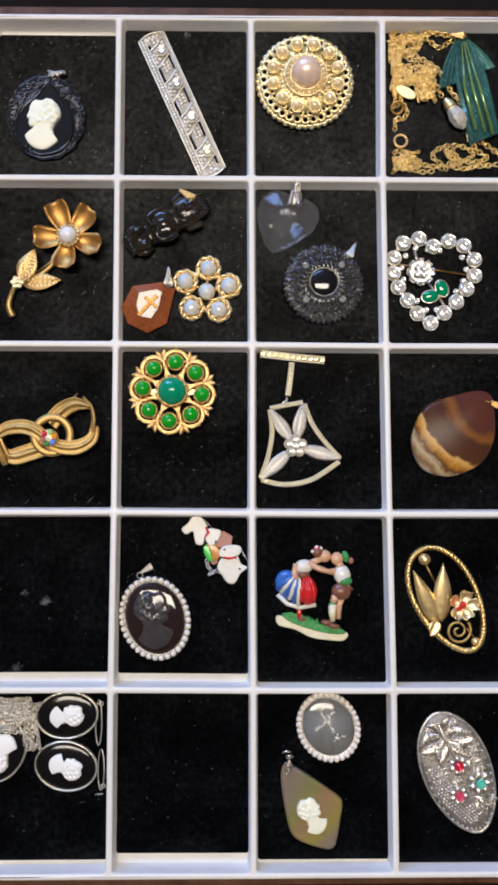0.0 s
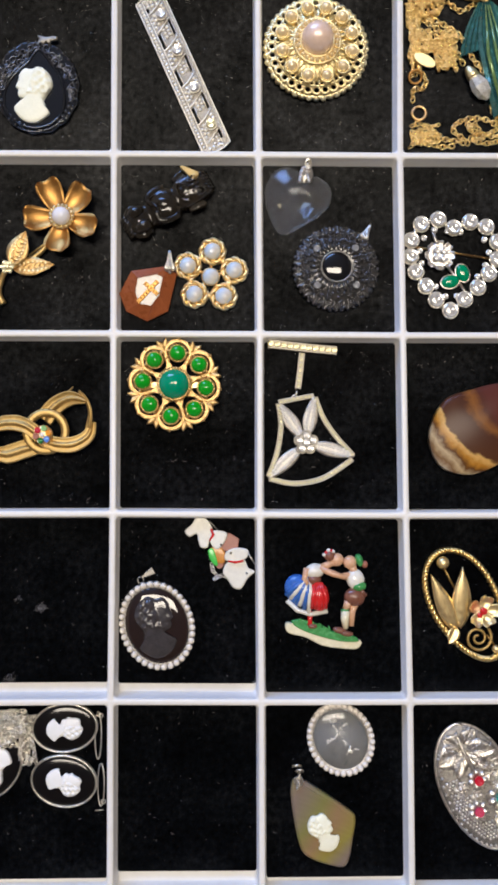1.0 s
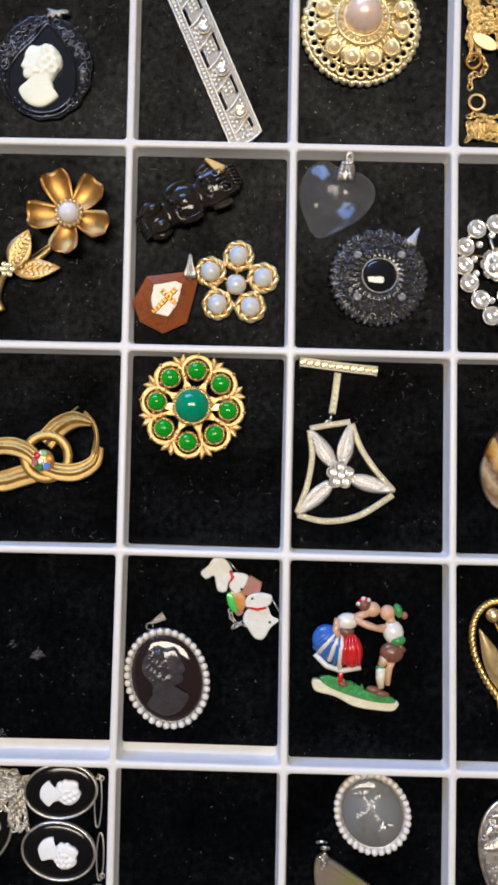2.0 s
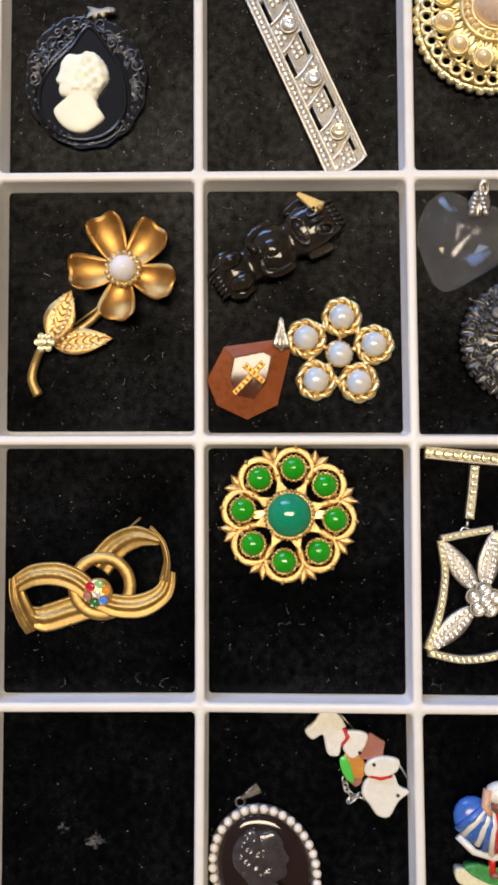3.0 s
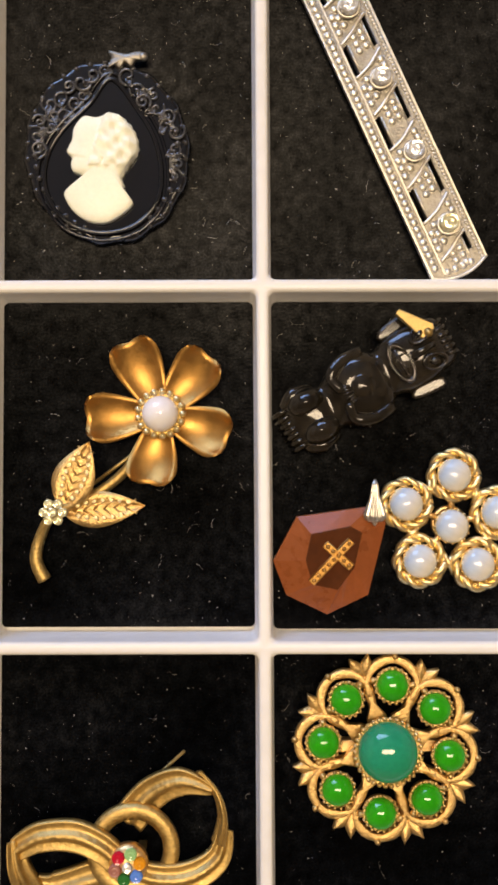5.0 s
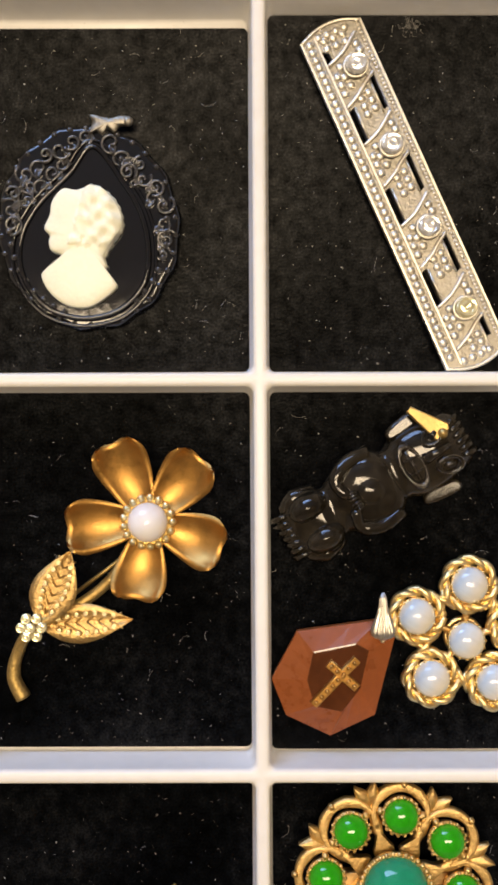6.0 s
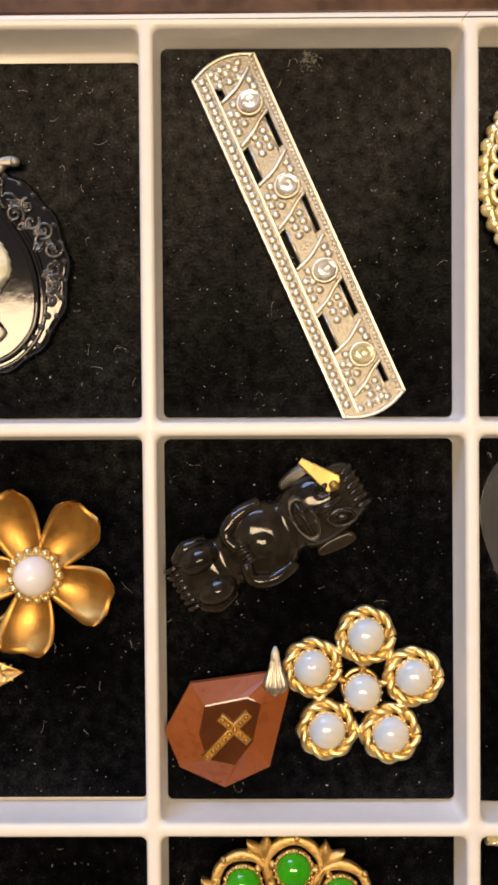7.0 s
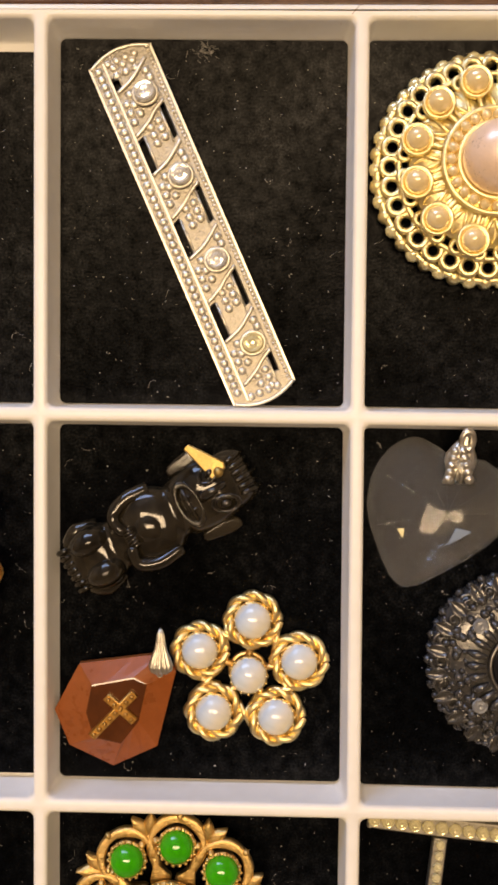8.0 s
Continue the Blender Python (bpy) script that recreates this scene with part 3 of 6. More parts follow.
# Velvet pads; a few stop short of the wall and leave a strip of white bottom free.
GAPS = {(1, 0): 4.0, (0, 1): 3.6, (1, 1): 3.2, (0, 0): 1.8, (2, 0): 1.6, (1, 3): 0.5, (0, 3): 0.9}
TOPS = {(0, 4): 2.2, (3, 4): 0.4}
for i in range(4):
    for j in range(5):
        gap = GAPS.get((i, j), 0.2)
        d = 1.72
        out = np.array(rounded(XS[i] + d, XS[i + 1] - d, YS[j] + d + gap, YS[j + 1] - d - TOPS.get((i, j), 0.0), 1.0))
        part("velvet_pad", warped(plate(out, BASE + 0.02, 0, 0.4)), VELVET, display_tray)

# ---- helpers for the jewels ----
def spot(x, y, c):
    return x - c[0], y - c[1]


def local(pts, c, z=None):
    return [(x - c[0], y - c[1]) if z is None else (x - c[0], y - c[1], z) for x, y in pts]


# ---- black glass pendant with a pale relief ----
def glass_cameo():
    c = (-80.9, -38.5)
    t = thing("cameo_pendant", *c, "oval black glass pendant with scrolled border and ivory relief", "pendant", turn=6)
    t.scale = (1.06, 1.05, 1.0)
    out = oval(14.6, 16.6, 60)
    wav = np.array([p * (1 + 0.018 * math.cos(14 * TAU * i / 60)) for i, p in enumerate(out)])
    part("setting", plate(wav, 0.0, 2.4, 0.8), JET, t)
    drop = smooth([(2.2, 12.6), (-2.0, 8.6), (-7.4, 4.2), (-10.6, -0.6), (-11.2, -6.2), (-8.6, -11.6), (-4.4, -14.2), (0, -14.8), (4.4, -13.6), (8.0, -10.0), (9.2, -4.6), (8.6, 1.2), (6.2, 6.6)], 6, True)
    part("medallion", plate(drop, 1.8, 2.75, 0.2), JET, t, "mirror-black flat centre")
    part("inner_rim", merge(tube(lift(drop, 2.9), 0.42, 6, True), tube(lift(inset(drop, -1.2), 2.5), 0.34, 6, True)), JET, t)
    g, r2, kept = [], random.Random(11), []
    ring_pts = np.asarray(drop)[:, :2]
    for k in range(3000):
        x, y = r2.uniform(-14, 14), r2.uniform(-15.8, 15.8)
        if math.hypot(x / 12.6, y / 14.4) > 1 or len(kept) > 60:
            continue
        near = np.hypot(ring_pts[:, 0] - x, ring_pts[:, 1] - y)
        q = ring_pts[near.argmin()]
        if near.min() < 1.6 or math.hypot(x, y + 2.5) < math.hypot(q[0], q[1] + 2.5) or any(math.hypot(x - a, y - b) < 1.9 for a, b in kept):
            continue
        kept.append((x, y))
        part("scroll", merge(moved(spiral(r2.uniform(1.2, 1.9), r2.uniform(1.0, 1.6), 0.30, 0, 1 if k % 2 else -1), x, y, r2.uniform(2.4, 2.9), r2.uniform(0, 360)), moved(leaf(r2.uniform(1.6, 2.6), 1.1, 0.3, 0.4), x, y, 2.3, math.degrees(math.atan2(-y, -x)) + r2.uniform(-80, 80))), HEMATITE, t)
    for k in range(34):
        a = TAU * k / 34
        g.append(ball(0.55, 13.9 * math.cos(a), 15.9 * math.sin(a), 2.2, 8))
    for k in range(18):
        a = radians(-60 + 8.5 * k) if k < 9 else radians(178 + 8.5 * (k - 9))
        g.append(ball(0.62, 12.6 * math.cos(a), 14.6 * math.sin(a), 2.5, 8))
    part("border_grain", merge(*g), HEMATITE, t)["kind"] = "stuff"
    part("relief", moved(relief(19.6), -1.2, -3.4, 3.0, -8), IVORY, t, "ivory raised relief")
    crown = [(-2.6, -1.2), (-1.6, -0.7), (-0.8, -1.5), (0.0, -0.6), (0.9, -1.3), (1.6, -0.5), (3.0, -0.4), (3.2, 0.5), (2.0, 0.9), (0.6, 0.7), (-0.8, 1.1), (-2.2, 1.5), (-1.9, 0.4)]
    part("bail", moved(merge(pillow(smooth(crown, 3, True), 0, 0.7, 0.5, 4), ball(0.7, 2.8, 0, 0.6)), 4.8, 16.0, 2.2, 0, (1.2, 1.15, 1.0)), CAST_SILVER, t, "small scalloped silver bail")


glass_cameo()


# ---- silver bar pin ----
def bar_pin():
    t = thing("bar_pin", -27.5, -33.2, "long silver filigree bar pin with four clear stones", "brooch", turn=-66.0)
    t.scale = (0.99, 1.06, 1.0)
    L = 31.0
    stones = (-23.3, -8.4, 6.9, 22.1)
    g = [bar((-L + 0.5, -3.95), (L - 0.5, -3.95), 2.6, 1.2, 2.3), bar((-L + 0.5, 4.35), (L - 0.5, 4.35), 1.8, 1.2, 2.3), bar((-L + 0.5, 0.5), (L - 0.5, 0.5), 4.3, 1.0, 2.2)]
    for s in (-1, 1):
        e = [(s * (L - 3.2), -5.1), (s * (L - 0.6), -5.1), (s * (L + 0.5), -2.6), (s * (L + 0.9), 0), (s * (L + 0.5), 2.6), (s * (L - 0.6), 5.1), (s * (L - 3.2), 5.1)]
        if s < 0:
            e = e[::-1]
        g.append(plate(e, 1.1, 2.32, 0.2))
    for sx in stones:
        g.append(plate([(sx - 2.0, -2.9), (sx + 6.8, -2.9), (sx + 6.2, -1.3), (sx - 2.6, -1.3)], 1.05, 2.26, 0.15))
        g.append(plate([(sx - 6.2, 2.4), (sx + 2.2, 2.4), (sx + 1.8, 3.7), (sx - 6.6, 3.7)], 1.05, 2.26, 0.15))
    # The ground's darker colour stands for the shade between beads and ribs.
    part("frame", merge(*g), GROUND_SILVER, t)
    ribs = [bar((-L + 0.4, y), (L - 0.4, y), w, 1.6, 2.6) for y, w in ((-5.15, 0.4), (-2.85, 0.34), (5.1, 0.4))]
    for s in (-1, 1):
        ribs.append(tube(smooth([(s * (L - 0.6), -5.1, 2.4), (s * (L + 0.55), -2.6, 2.4), (s * (L + 0.95), 0, 2.4), (s * (L + 0.55), 2.6, 2.4), (s * (L - 0.6), 5.1, 2.4)], 4), 0.3, 6))
    for sx in stones:
        ribs.append(tube(smooth([(sx - 5.6, 3.6, 2.4), (sx - 4.2, 1.9, 2.55), (sx - 3.0, 0.2, 2.55), (sx - 1.9, -2.6, 2.4)], 5), 0.32, 6))
        ribs.append(tube(smooth([(sx + 2.0, 3.6, 2.4), (sx + 3.2, 1.7, 2.55), (sx + 4.6, 0.0, 2.55), (sx + 6.0, -2.6, 2.4)], 5), 0.32, 6))
        ribs.append(moved(torus(1.9, 0.28, 24, 6), sx, 1.4, 2.8))
        ribs.append(tube([(sx - 8.6, -1.4, 2.3), (sx - 2.4, -1.4, 2.3)], 0.2, 5))
        ribs.append(tube([(sx + 2.6, 2.55, 2.3), (sx + 9.0, 2.55, 2.3)], 0.2, 5))
    part("rib", merge(*ribs), BEAD_SILVER, t, "bright raised ribs and border")
    beads = [(x, -4.0, 2.3) for x in np.arange(-L + 1.3, L - 0.6, 1.36)]
    for sx in stones:
        for k in range(3):
            beads += [(sx + 5.4 + 1.45 * k, 0.1, 2.2), (sx + 4.9 + 1.45 * k, 1.6, 2.2)]
        beads += [(sx + 2.6, -0.5, 2.2), (sx + 3.6, -1.9, 2.25), (sx + 2.0, -1.9, 2.25), (sx + 0.4, -1.9, 2.25), (sx + 0.9, -0.9, 2.2), (sx - 3.6, 2.9, 2.25), (sx - 2.3, 3.1, 2.25), (sx - 1.0, -0.9, 2.2)]
    beads += [(x, y, 2.2) for x in (-L + 1.6, -L + 3.0) for y in (-1.6, 0.0, 1.6)]
    beads = [q for q in beads if abs(q[0]) < L - 0.9]
    for s in (-1, 1):
        beads += [(s * (L - 0.7), y, 2.3) for y in (-2.2, -0.7, 0.8, 2.3)]
    many("bead", ball(0.74, n=10, sz=0.6), BEAD_SILVER, t, beads)
    part("milgrain", merge(*[ball(0.34, x, y, 2.35, 6, 1, 1, 0.7) for x in np.arange(-L + 0.5, L - 0.2, 0.74) for y in (4.45,)]), BEAD_SILVER, t)
    for k, sx in enumerate(stones):
        part("stone", moved(gem(1.8, 1.7, 10), sx, 1.4, 2.5), YELLOW_STRASS if k == 3 else STRASS, t, "yellowed round stone" if k == 3 else "clear round stone", True)
    part("pin_wire", tube([(-L + 3, 1.5, 0.5), (L - 3, 1.5, 0.5)], 0.45, 6), SILVER, t)


bar_pin()


# ---- round gold brooch with pearls ----
def pearl_brooch():
    t = thing("pearl_brooch", 21.3, -23.7, "round domed gold filigree brooch with pink centre pearl", "brooch")
    def z_at(r):
        return 1.6 + 7.0 * max(0, 1 - (r / 20.0) ** 1.7)
    g = [moved(torus(18.2, 0.8, 64, 8), 0, 0, z_at(18.2) - 0.4), moved(torus(15.0, 0.45, 56, 6), 0, 0, z_at(15))]
    g.append(lathe([(13.6, z_at(13.6) - 0.9), (13.2, z_at(13) - 0.3), (10, z_at(10) - 0.5), (6.5, z_at(6.5) - 0.3), (6.3, z_at(6.5) - 1.2)], 48))
    for k in range(32):
        a = TAU * k / 32
        g.append(moved(torus(1.45, 0.6, 12, 6), 16.3 * math.cos(a), 16.3 * math.sin(a), z_at(16.3)))
    for k in range(24):
        a = TAU * (k + 0.5) / 24
        g.append(moved(torus(1.0, 0.5, 10, 6), 14.2 * math.cos(a), 14.2 * math.sin(a), z_at(14.2)))
    part("lace_rim", merge(*g), PALE_GOLD, t)
    for k in range(12):
        a = TAU * k / 12 + 0.26
        ca, sa = math.cos(a), math.sin(a)
        part("spoke", tube([(7 * ca, 7 * sa, z_at(7) - 0.4), (10 * ca, 10 * sa, z_at(10) + 0.3), (12.6 * ca, 12.6 * sa, z_at(12.6) + 0.2)], 0.5, 6), PALE_GOLD, t)
        b = a + TAU / 24
        g = [moved(leaf(5.6, 3.4, 0.7, -0.6), 7.6 * math.cos(b), 7.6 * math.sin(b), z_at(8.5), math.degrees(b), 1, (0, 16))]
        for s in (-0.13, 0.13):
            g.append(tube([(8.4 * math.cos(b), 8.4 * math.sin(b), z_at(8.4)), (12.5 * math.cos(b + s), 12.5 * math.sin(b + s), z_at(12.5) + 0.2)], 0.35, 5))
        part("leaf", merge(*g), PALE_GOLD, t)
    part("centre_cup", lathe([(8.6, 6.6), (8.9, 7.6), (8.6, 8.1), (8.1, 8.1), (7.9, 7.5), (6.6, 7.5), (6.4, 8.4), (6.1, 8.6), (5.6, 8.2)], 48), PALE_GOLD, t)
    many("seed_pearl", ball(0.86, n=10), GOLD_PEARL, t, ring_of(24, 7.25, 8.0))
    part("centre_pearl", ball(5.7, 0, 0, 9.6, 40), PINK_PEARL, t, "large glossy pink pearl")
    cup = lathe([(1.5, -1.4), (2.15, 0.0), (2.2, 0.9), (1.95, 1.0), (1.7, 0.6)], 20)
    many("pearl_cup", cup, PALE_GOLD, t, [(x, y, z_at(13) + 1.2, a, 1.2) for x, y, _, a in ring_of(12, 13.0, 0, 15)])
    many("pearl", ball(1.95, n=16), GOLD_PEARL, t, [(x, y, z_at(13) + 2.2) for x, y, _, a in ring_of(12, 13.0, 0, 15)])
    many("rim_stone", merge(dome(1.35, 1.0, 0.6, 10, 4)), YELLOW_STRASS, t, [(x, y, 1.5, a) for x, y, _, a in ring_of(44, 18.3, 0)][::2])
    many("rim_bead", merge(dome(1.30, 1.2, 0.5, 10, 4)), PALE_GOLD, t, [(x, y, 1.5, a) for x, y, _, a in ring_of(44, 18.3, 0)][1::2])


pearl_brooch()


# ---- gold chains with their pendants ----
def crop_point(px, py, z=0.8):
    return 51.4 + 0.0765 * px, 2.3 - 0.0773 * py, z


def gold_necklace():
    t = thing("gold_necklace", 76, -32, "tangled fine gold chain necklace heaped on black velvet", "necklace")
    c = (76, -32)
    def run(pts, z=0.8):
        return smooth([(x - c[0], y - c[1], z) for x, y, _ in (crop_point(*p) for p in pts)], 8)
    runs = [
        run([(130, 165), (200, 195), (260, 228), (310, 268), (340, 320), (372, 380), (412, 430), (448, 500), (462, 560), (455, 620), (500, 690), (548, 730), (480, 752), (400, 742), (340, 718)], 1.2),
        run([(140, 190), (215, 238), (268, 290), (292, 340), (322, 395)]),
        run([(390, 78), (300, 62), (228, 64), (268, 108), (318, 138), (368, 108), (400, 92)]),
        run([(228, 64), (180, 110), (200, 150), (140, 160), (90, 130), (120, 80), (180, 75)]),
        run([(65, 800), (130, 742), (200, 762), (262, 772), (335, 782), (268, 722), (302, 680), (380, 662), (452, 680), (482, 712), (430, 742), (352, 762), (420, 785), (500, 772), (604, 762)]),
        run([(462, 612), (520, 642), (580, 682), (640, 730)]),
        run([(75, 700), (110, 690), (160, 720), (200, 752), (150, 790), (90, 770), (70, 730), (130, 760), (190, 800), (260, 800)]),
        run([(70, 460), (110, 440), (140, 480), (120, 520), (80, 525), (75, 580)]),
    ]
    part("chain", merge(*[links(r, 2.0, 0.32, 0.3, k) for k, r in enumerate(runs)]), CHAIN_GOLD, t)
    piles = [(52, 130, 60, 215, 34), (70, 285, 235, 345, 36), (180, 290, 320, 440, 34), (60, 200, 700, 805, 24), (55, 110, 120, 460, 34), (330, 430, 690, 780, 12), (90, 220, 60, 160, 18)]
    heaps = []
    for k, (a, b, d, e, n) in enumerate(piles):
        x0, y1, _ = crop_point(a, d)
        x1, y0, _ = crop_point(b, e)
        heaps.append(links(tangle(max(x0, 54.6) - c[0], x1 - c[0], y0 - c[1], y1 - c[1], n, 20 + k, 0.6, 2.6), 1.35, 0.26, 0.5, k))
    part("chain_heap", merge(*heaps), CHAIN_GOLD, t, "dense heap of fine gold links")["kind"] = "stuff"
    x, y, _ = crop_point(128, 393)
    part("tag", moved(plate(oval(4.9, 2.2, 28), 0, 0.7, 0.2), x - c[0], y - c[1], 2.8, -24, (0.9, 0.9, 1), (16, 10)), PALE_GOLD, t, "small oval gold tag")
    x, y, _ = crop_point(104, 640)
    part("clasp_ring", moved(torus(2.5, 0.5, 26, 8), x - c[0], y - c[1], 1.0), GOLD, t)
    x, y, _ = crop_point(88, 465)
    part("clasp_ring", moved(torus(2.3, 0.5, 24, 8), x - c[0], y - c[1], 1.4, 0, 1, (25, 0)), SATIN_GOLD, t)
    drop = thing("crystal_drop", 81.2, -37.6, "clear faceted crystal drop in a gold cap on chain", "pendant", turn=-58)
    body = lathe([(0.8, -5.4), (2.9, -3.0), (3.4, 0.2), (2.5, 3.4), (1.5, 4.6)], 8)
    part("crystal", moved(body, 0.6, 0, 3.0, 0, 1, (0, -90)), STRASS, drop, flat=True)
    cap = lathe([(2.3, 0), (2.2, 1.4), (1.7, 3.2), (1.0, 4.4), (0.5, 4.8)], 12)
    part("cap", moved(cap, -3.6, 0, 3.0, 0, 1, (0, -90)), PALE_GOLD, drop, "pale gold pierced cap")


gold_necklace()


def pleated_pendant():
    c = (84, -3.8)
    t = thing("pleated_pendant", *c, "pleated teal green glass fan pendant with gold bail", "pendant")
    def pleats(a, b, wide, n, z, amp, skew=0.0, bulge=0.45):
        """A pleated strip from a to b that widens at first and ends on a slant."""
        a, b = np.array(a, float), np.array(b, float)
        d = (b - a) / np.linalg.norm(b - a)
        side = np.array((-d[1], d[0]))
        rows = []
        for u in np.linspace(0, 1, 11):
            half = wide * (0.22 + 0.78 * math.sin(min(1, u / bulge) * math.pi / 2))
            top, low = [], []
            for i in range(2 * n + 1):
                q = i / n - 1
                p = a + (b - a) * u + side * half * q - d * skew * q * u
                zz = z + amp * (0.4 + 0.6 * u) * ((1 if i % 2 else -0.6) - 0.8 * q * q)
                top.append((*p, zz))
                low.append((*p, max(0.1, zz - 1.8)))
            rows.append(top + low[::-1])
        return loft(rows, True, True)
    part("side_fan", pleats(spot(82.6, -5.6, c), spot(79.4, -24.6, c), 4.4, 5, 2.4, 0.6, 2.5, 0.8), TEAL, t, flat=True)
    part("side_fan", pleats(spot(85.4, -5.2, c), spot(94.0, -18.0, c), 4.2, 5, 2.2, 0.6, -1.0, 0.8), TEAL, t, flat=True)
    part("centre_fan", pleats(spot(84.2, -5.2, c), spot(92.6, -47.0, c), 6.4, 6, 3.8, 1.0, 1.2), TEAL, t, flat=True)
    part("light_pleat", merge(*[tube([(*spot(84.2 + 0.5 * k, -8.0, c), 4.4), (*spot(86.6 + 2.0 * k, -27.0, c), 4.9), (*spot(91.0 + 2.2 * k, -45.0 - 0.6 * k, c), 4.9)], [0.3, 0.7, 0.7], 6) for k in (-1.2, 0.4, 1.8)]), TEAL_LIGHT, t, "yellow-green pleats")
    bail(t, 0.6, -1.2, 3.4, 172, GOLD, 5.6)


pleated_pendant()


# ---- gold flower brooch ----
def flower_brooch():
    c = (-70.4, -88.1)
    t = thing("flower_brooch", *c, "satin gold five-petal flower brooch with white bead centre", "brooch")
    for a, ln in ((114, 14.0), (50, 13.4), (-20, 12.7), (-99, 12.5), (184, 13.0)):
        part("petal", moved(petal(ln, 9.2, 2.4, 0.04), 0.6 * math.cos(radians(a)), 0.6 * math.sin(radians(a)), 5.8, a), SATIN_GOLD, t)
    part("flower_back", lathe([(2.2, 1.0), (3.4, 4.6), (3.4, 6.0)], 20), OLD_GOLD, t)
    many("rim_bead", ball(0.72, n=10), PALE_GOLD, t, ring_of(17, 4.0, 7.0))
    part("bead_collar", moved(torus(3.5, 0.8, 28, 8), 0, 0, 6.2), OLD_GOLD, t)
    part("centre_bead", ball(3.25, 0, 0, 7.4, 28), WHITE_GLASS, t, "smooth white glass bead")
    stem = smooth([(-2.0, -3.2, 2.6), (-6.5, -9.6, 2.2), (-11.5, -13.8, 2.0), (-19.6, -18.0, 3.6), (-22.6, -22.4, 2.0), (-23.4, -26.6, 1.6), (-21.9, -30.2, 1.2)], 6)
    part("stem", tube(stem, np.r_[np.full(20, 0.95), np.linspace(0.95, 1.3, len(stem) - 20)], 9), OLD_GOLD, t)
    part("pin_wire", tube([(-3, -5, 0.9), (-13, -12.5, 0.9)], 0.35, 6), OLD_GOLD, t)
    def veined(ln, w):
        g = [leaf(ln, w, 0.9, 0.8)]
        for i in range(1, 7):
            for s in (-1, 1):
                u = i / 8
                g.append(tube([(ln * u, 0, 0.95 * math.sin(math.pi * u / 2) + 0.2), (ln * (u + 0.14), s * w * 0.28 * math.sin(math.pi * u), 0.95 * math.sin(math.pi * u / 2) + 0.45)], 0.18, 5))
                g.append(ball(0.34, ln * (u + 0.05), s * w * 0.3 * math.sin(math.pi * u), 0.9, 7))
        return merge(*g)
    part("leaf", moved(veined(13.2, 7.6), -18.2, -17.0, 3.6, 67), ROSY_GOLD, t)
    part("leaf", moved(veined(15.4, 6.6), -18.4, -17.6, 2.4, 4), ROSY_GOLD, t)
    pave = []
    for x0, y0, z0, a, ln, w in ((-18.2, -17.0, 4.5, 67, 13.2, 7.6), (-18.4, -17.6, 3.3, 4, 15.4, 6.6)):
        for k in range(7):
            for q in (-0.24, 0.24):
                x, y = ln * (0.2 + 0.1 * k), q * w * math.sin(math.pi * (0.2 + 0.1 * k))
                pave.append((x0 + x * math.cos(radians(a)) - y * math.sin(radians(a)), y0 + x * math.sin(radians(a)) + y * math.cos(radians(a)), z0, 30 * k))
    many("pave_stone", gem(0.46, 0.6, 7), PALE_GOLD, t, pave, True)
    many("leaf_stone", gem(0.9, 1.0, 8), YELLOW_STRASS, t, [(-19.6 + 1.7 * math.cos(k * 1.05), -17.6 + 1.7 * math.sin(k * 1.05), 4.2) for k in range(6)] + [(-19.6, -17.6, 5.0)], True)


flower_brooch()


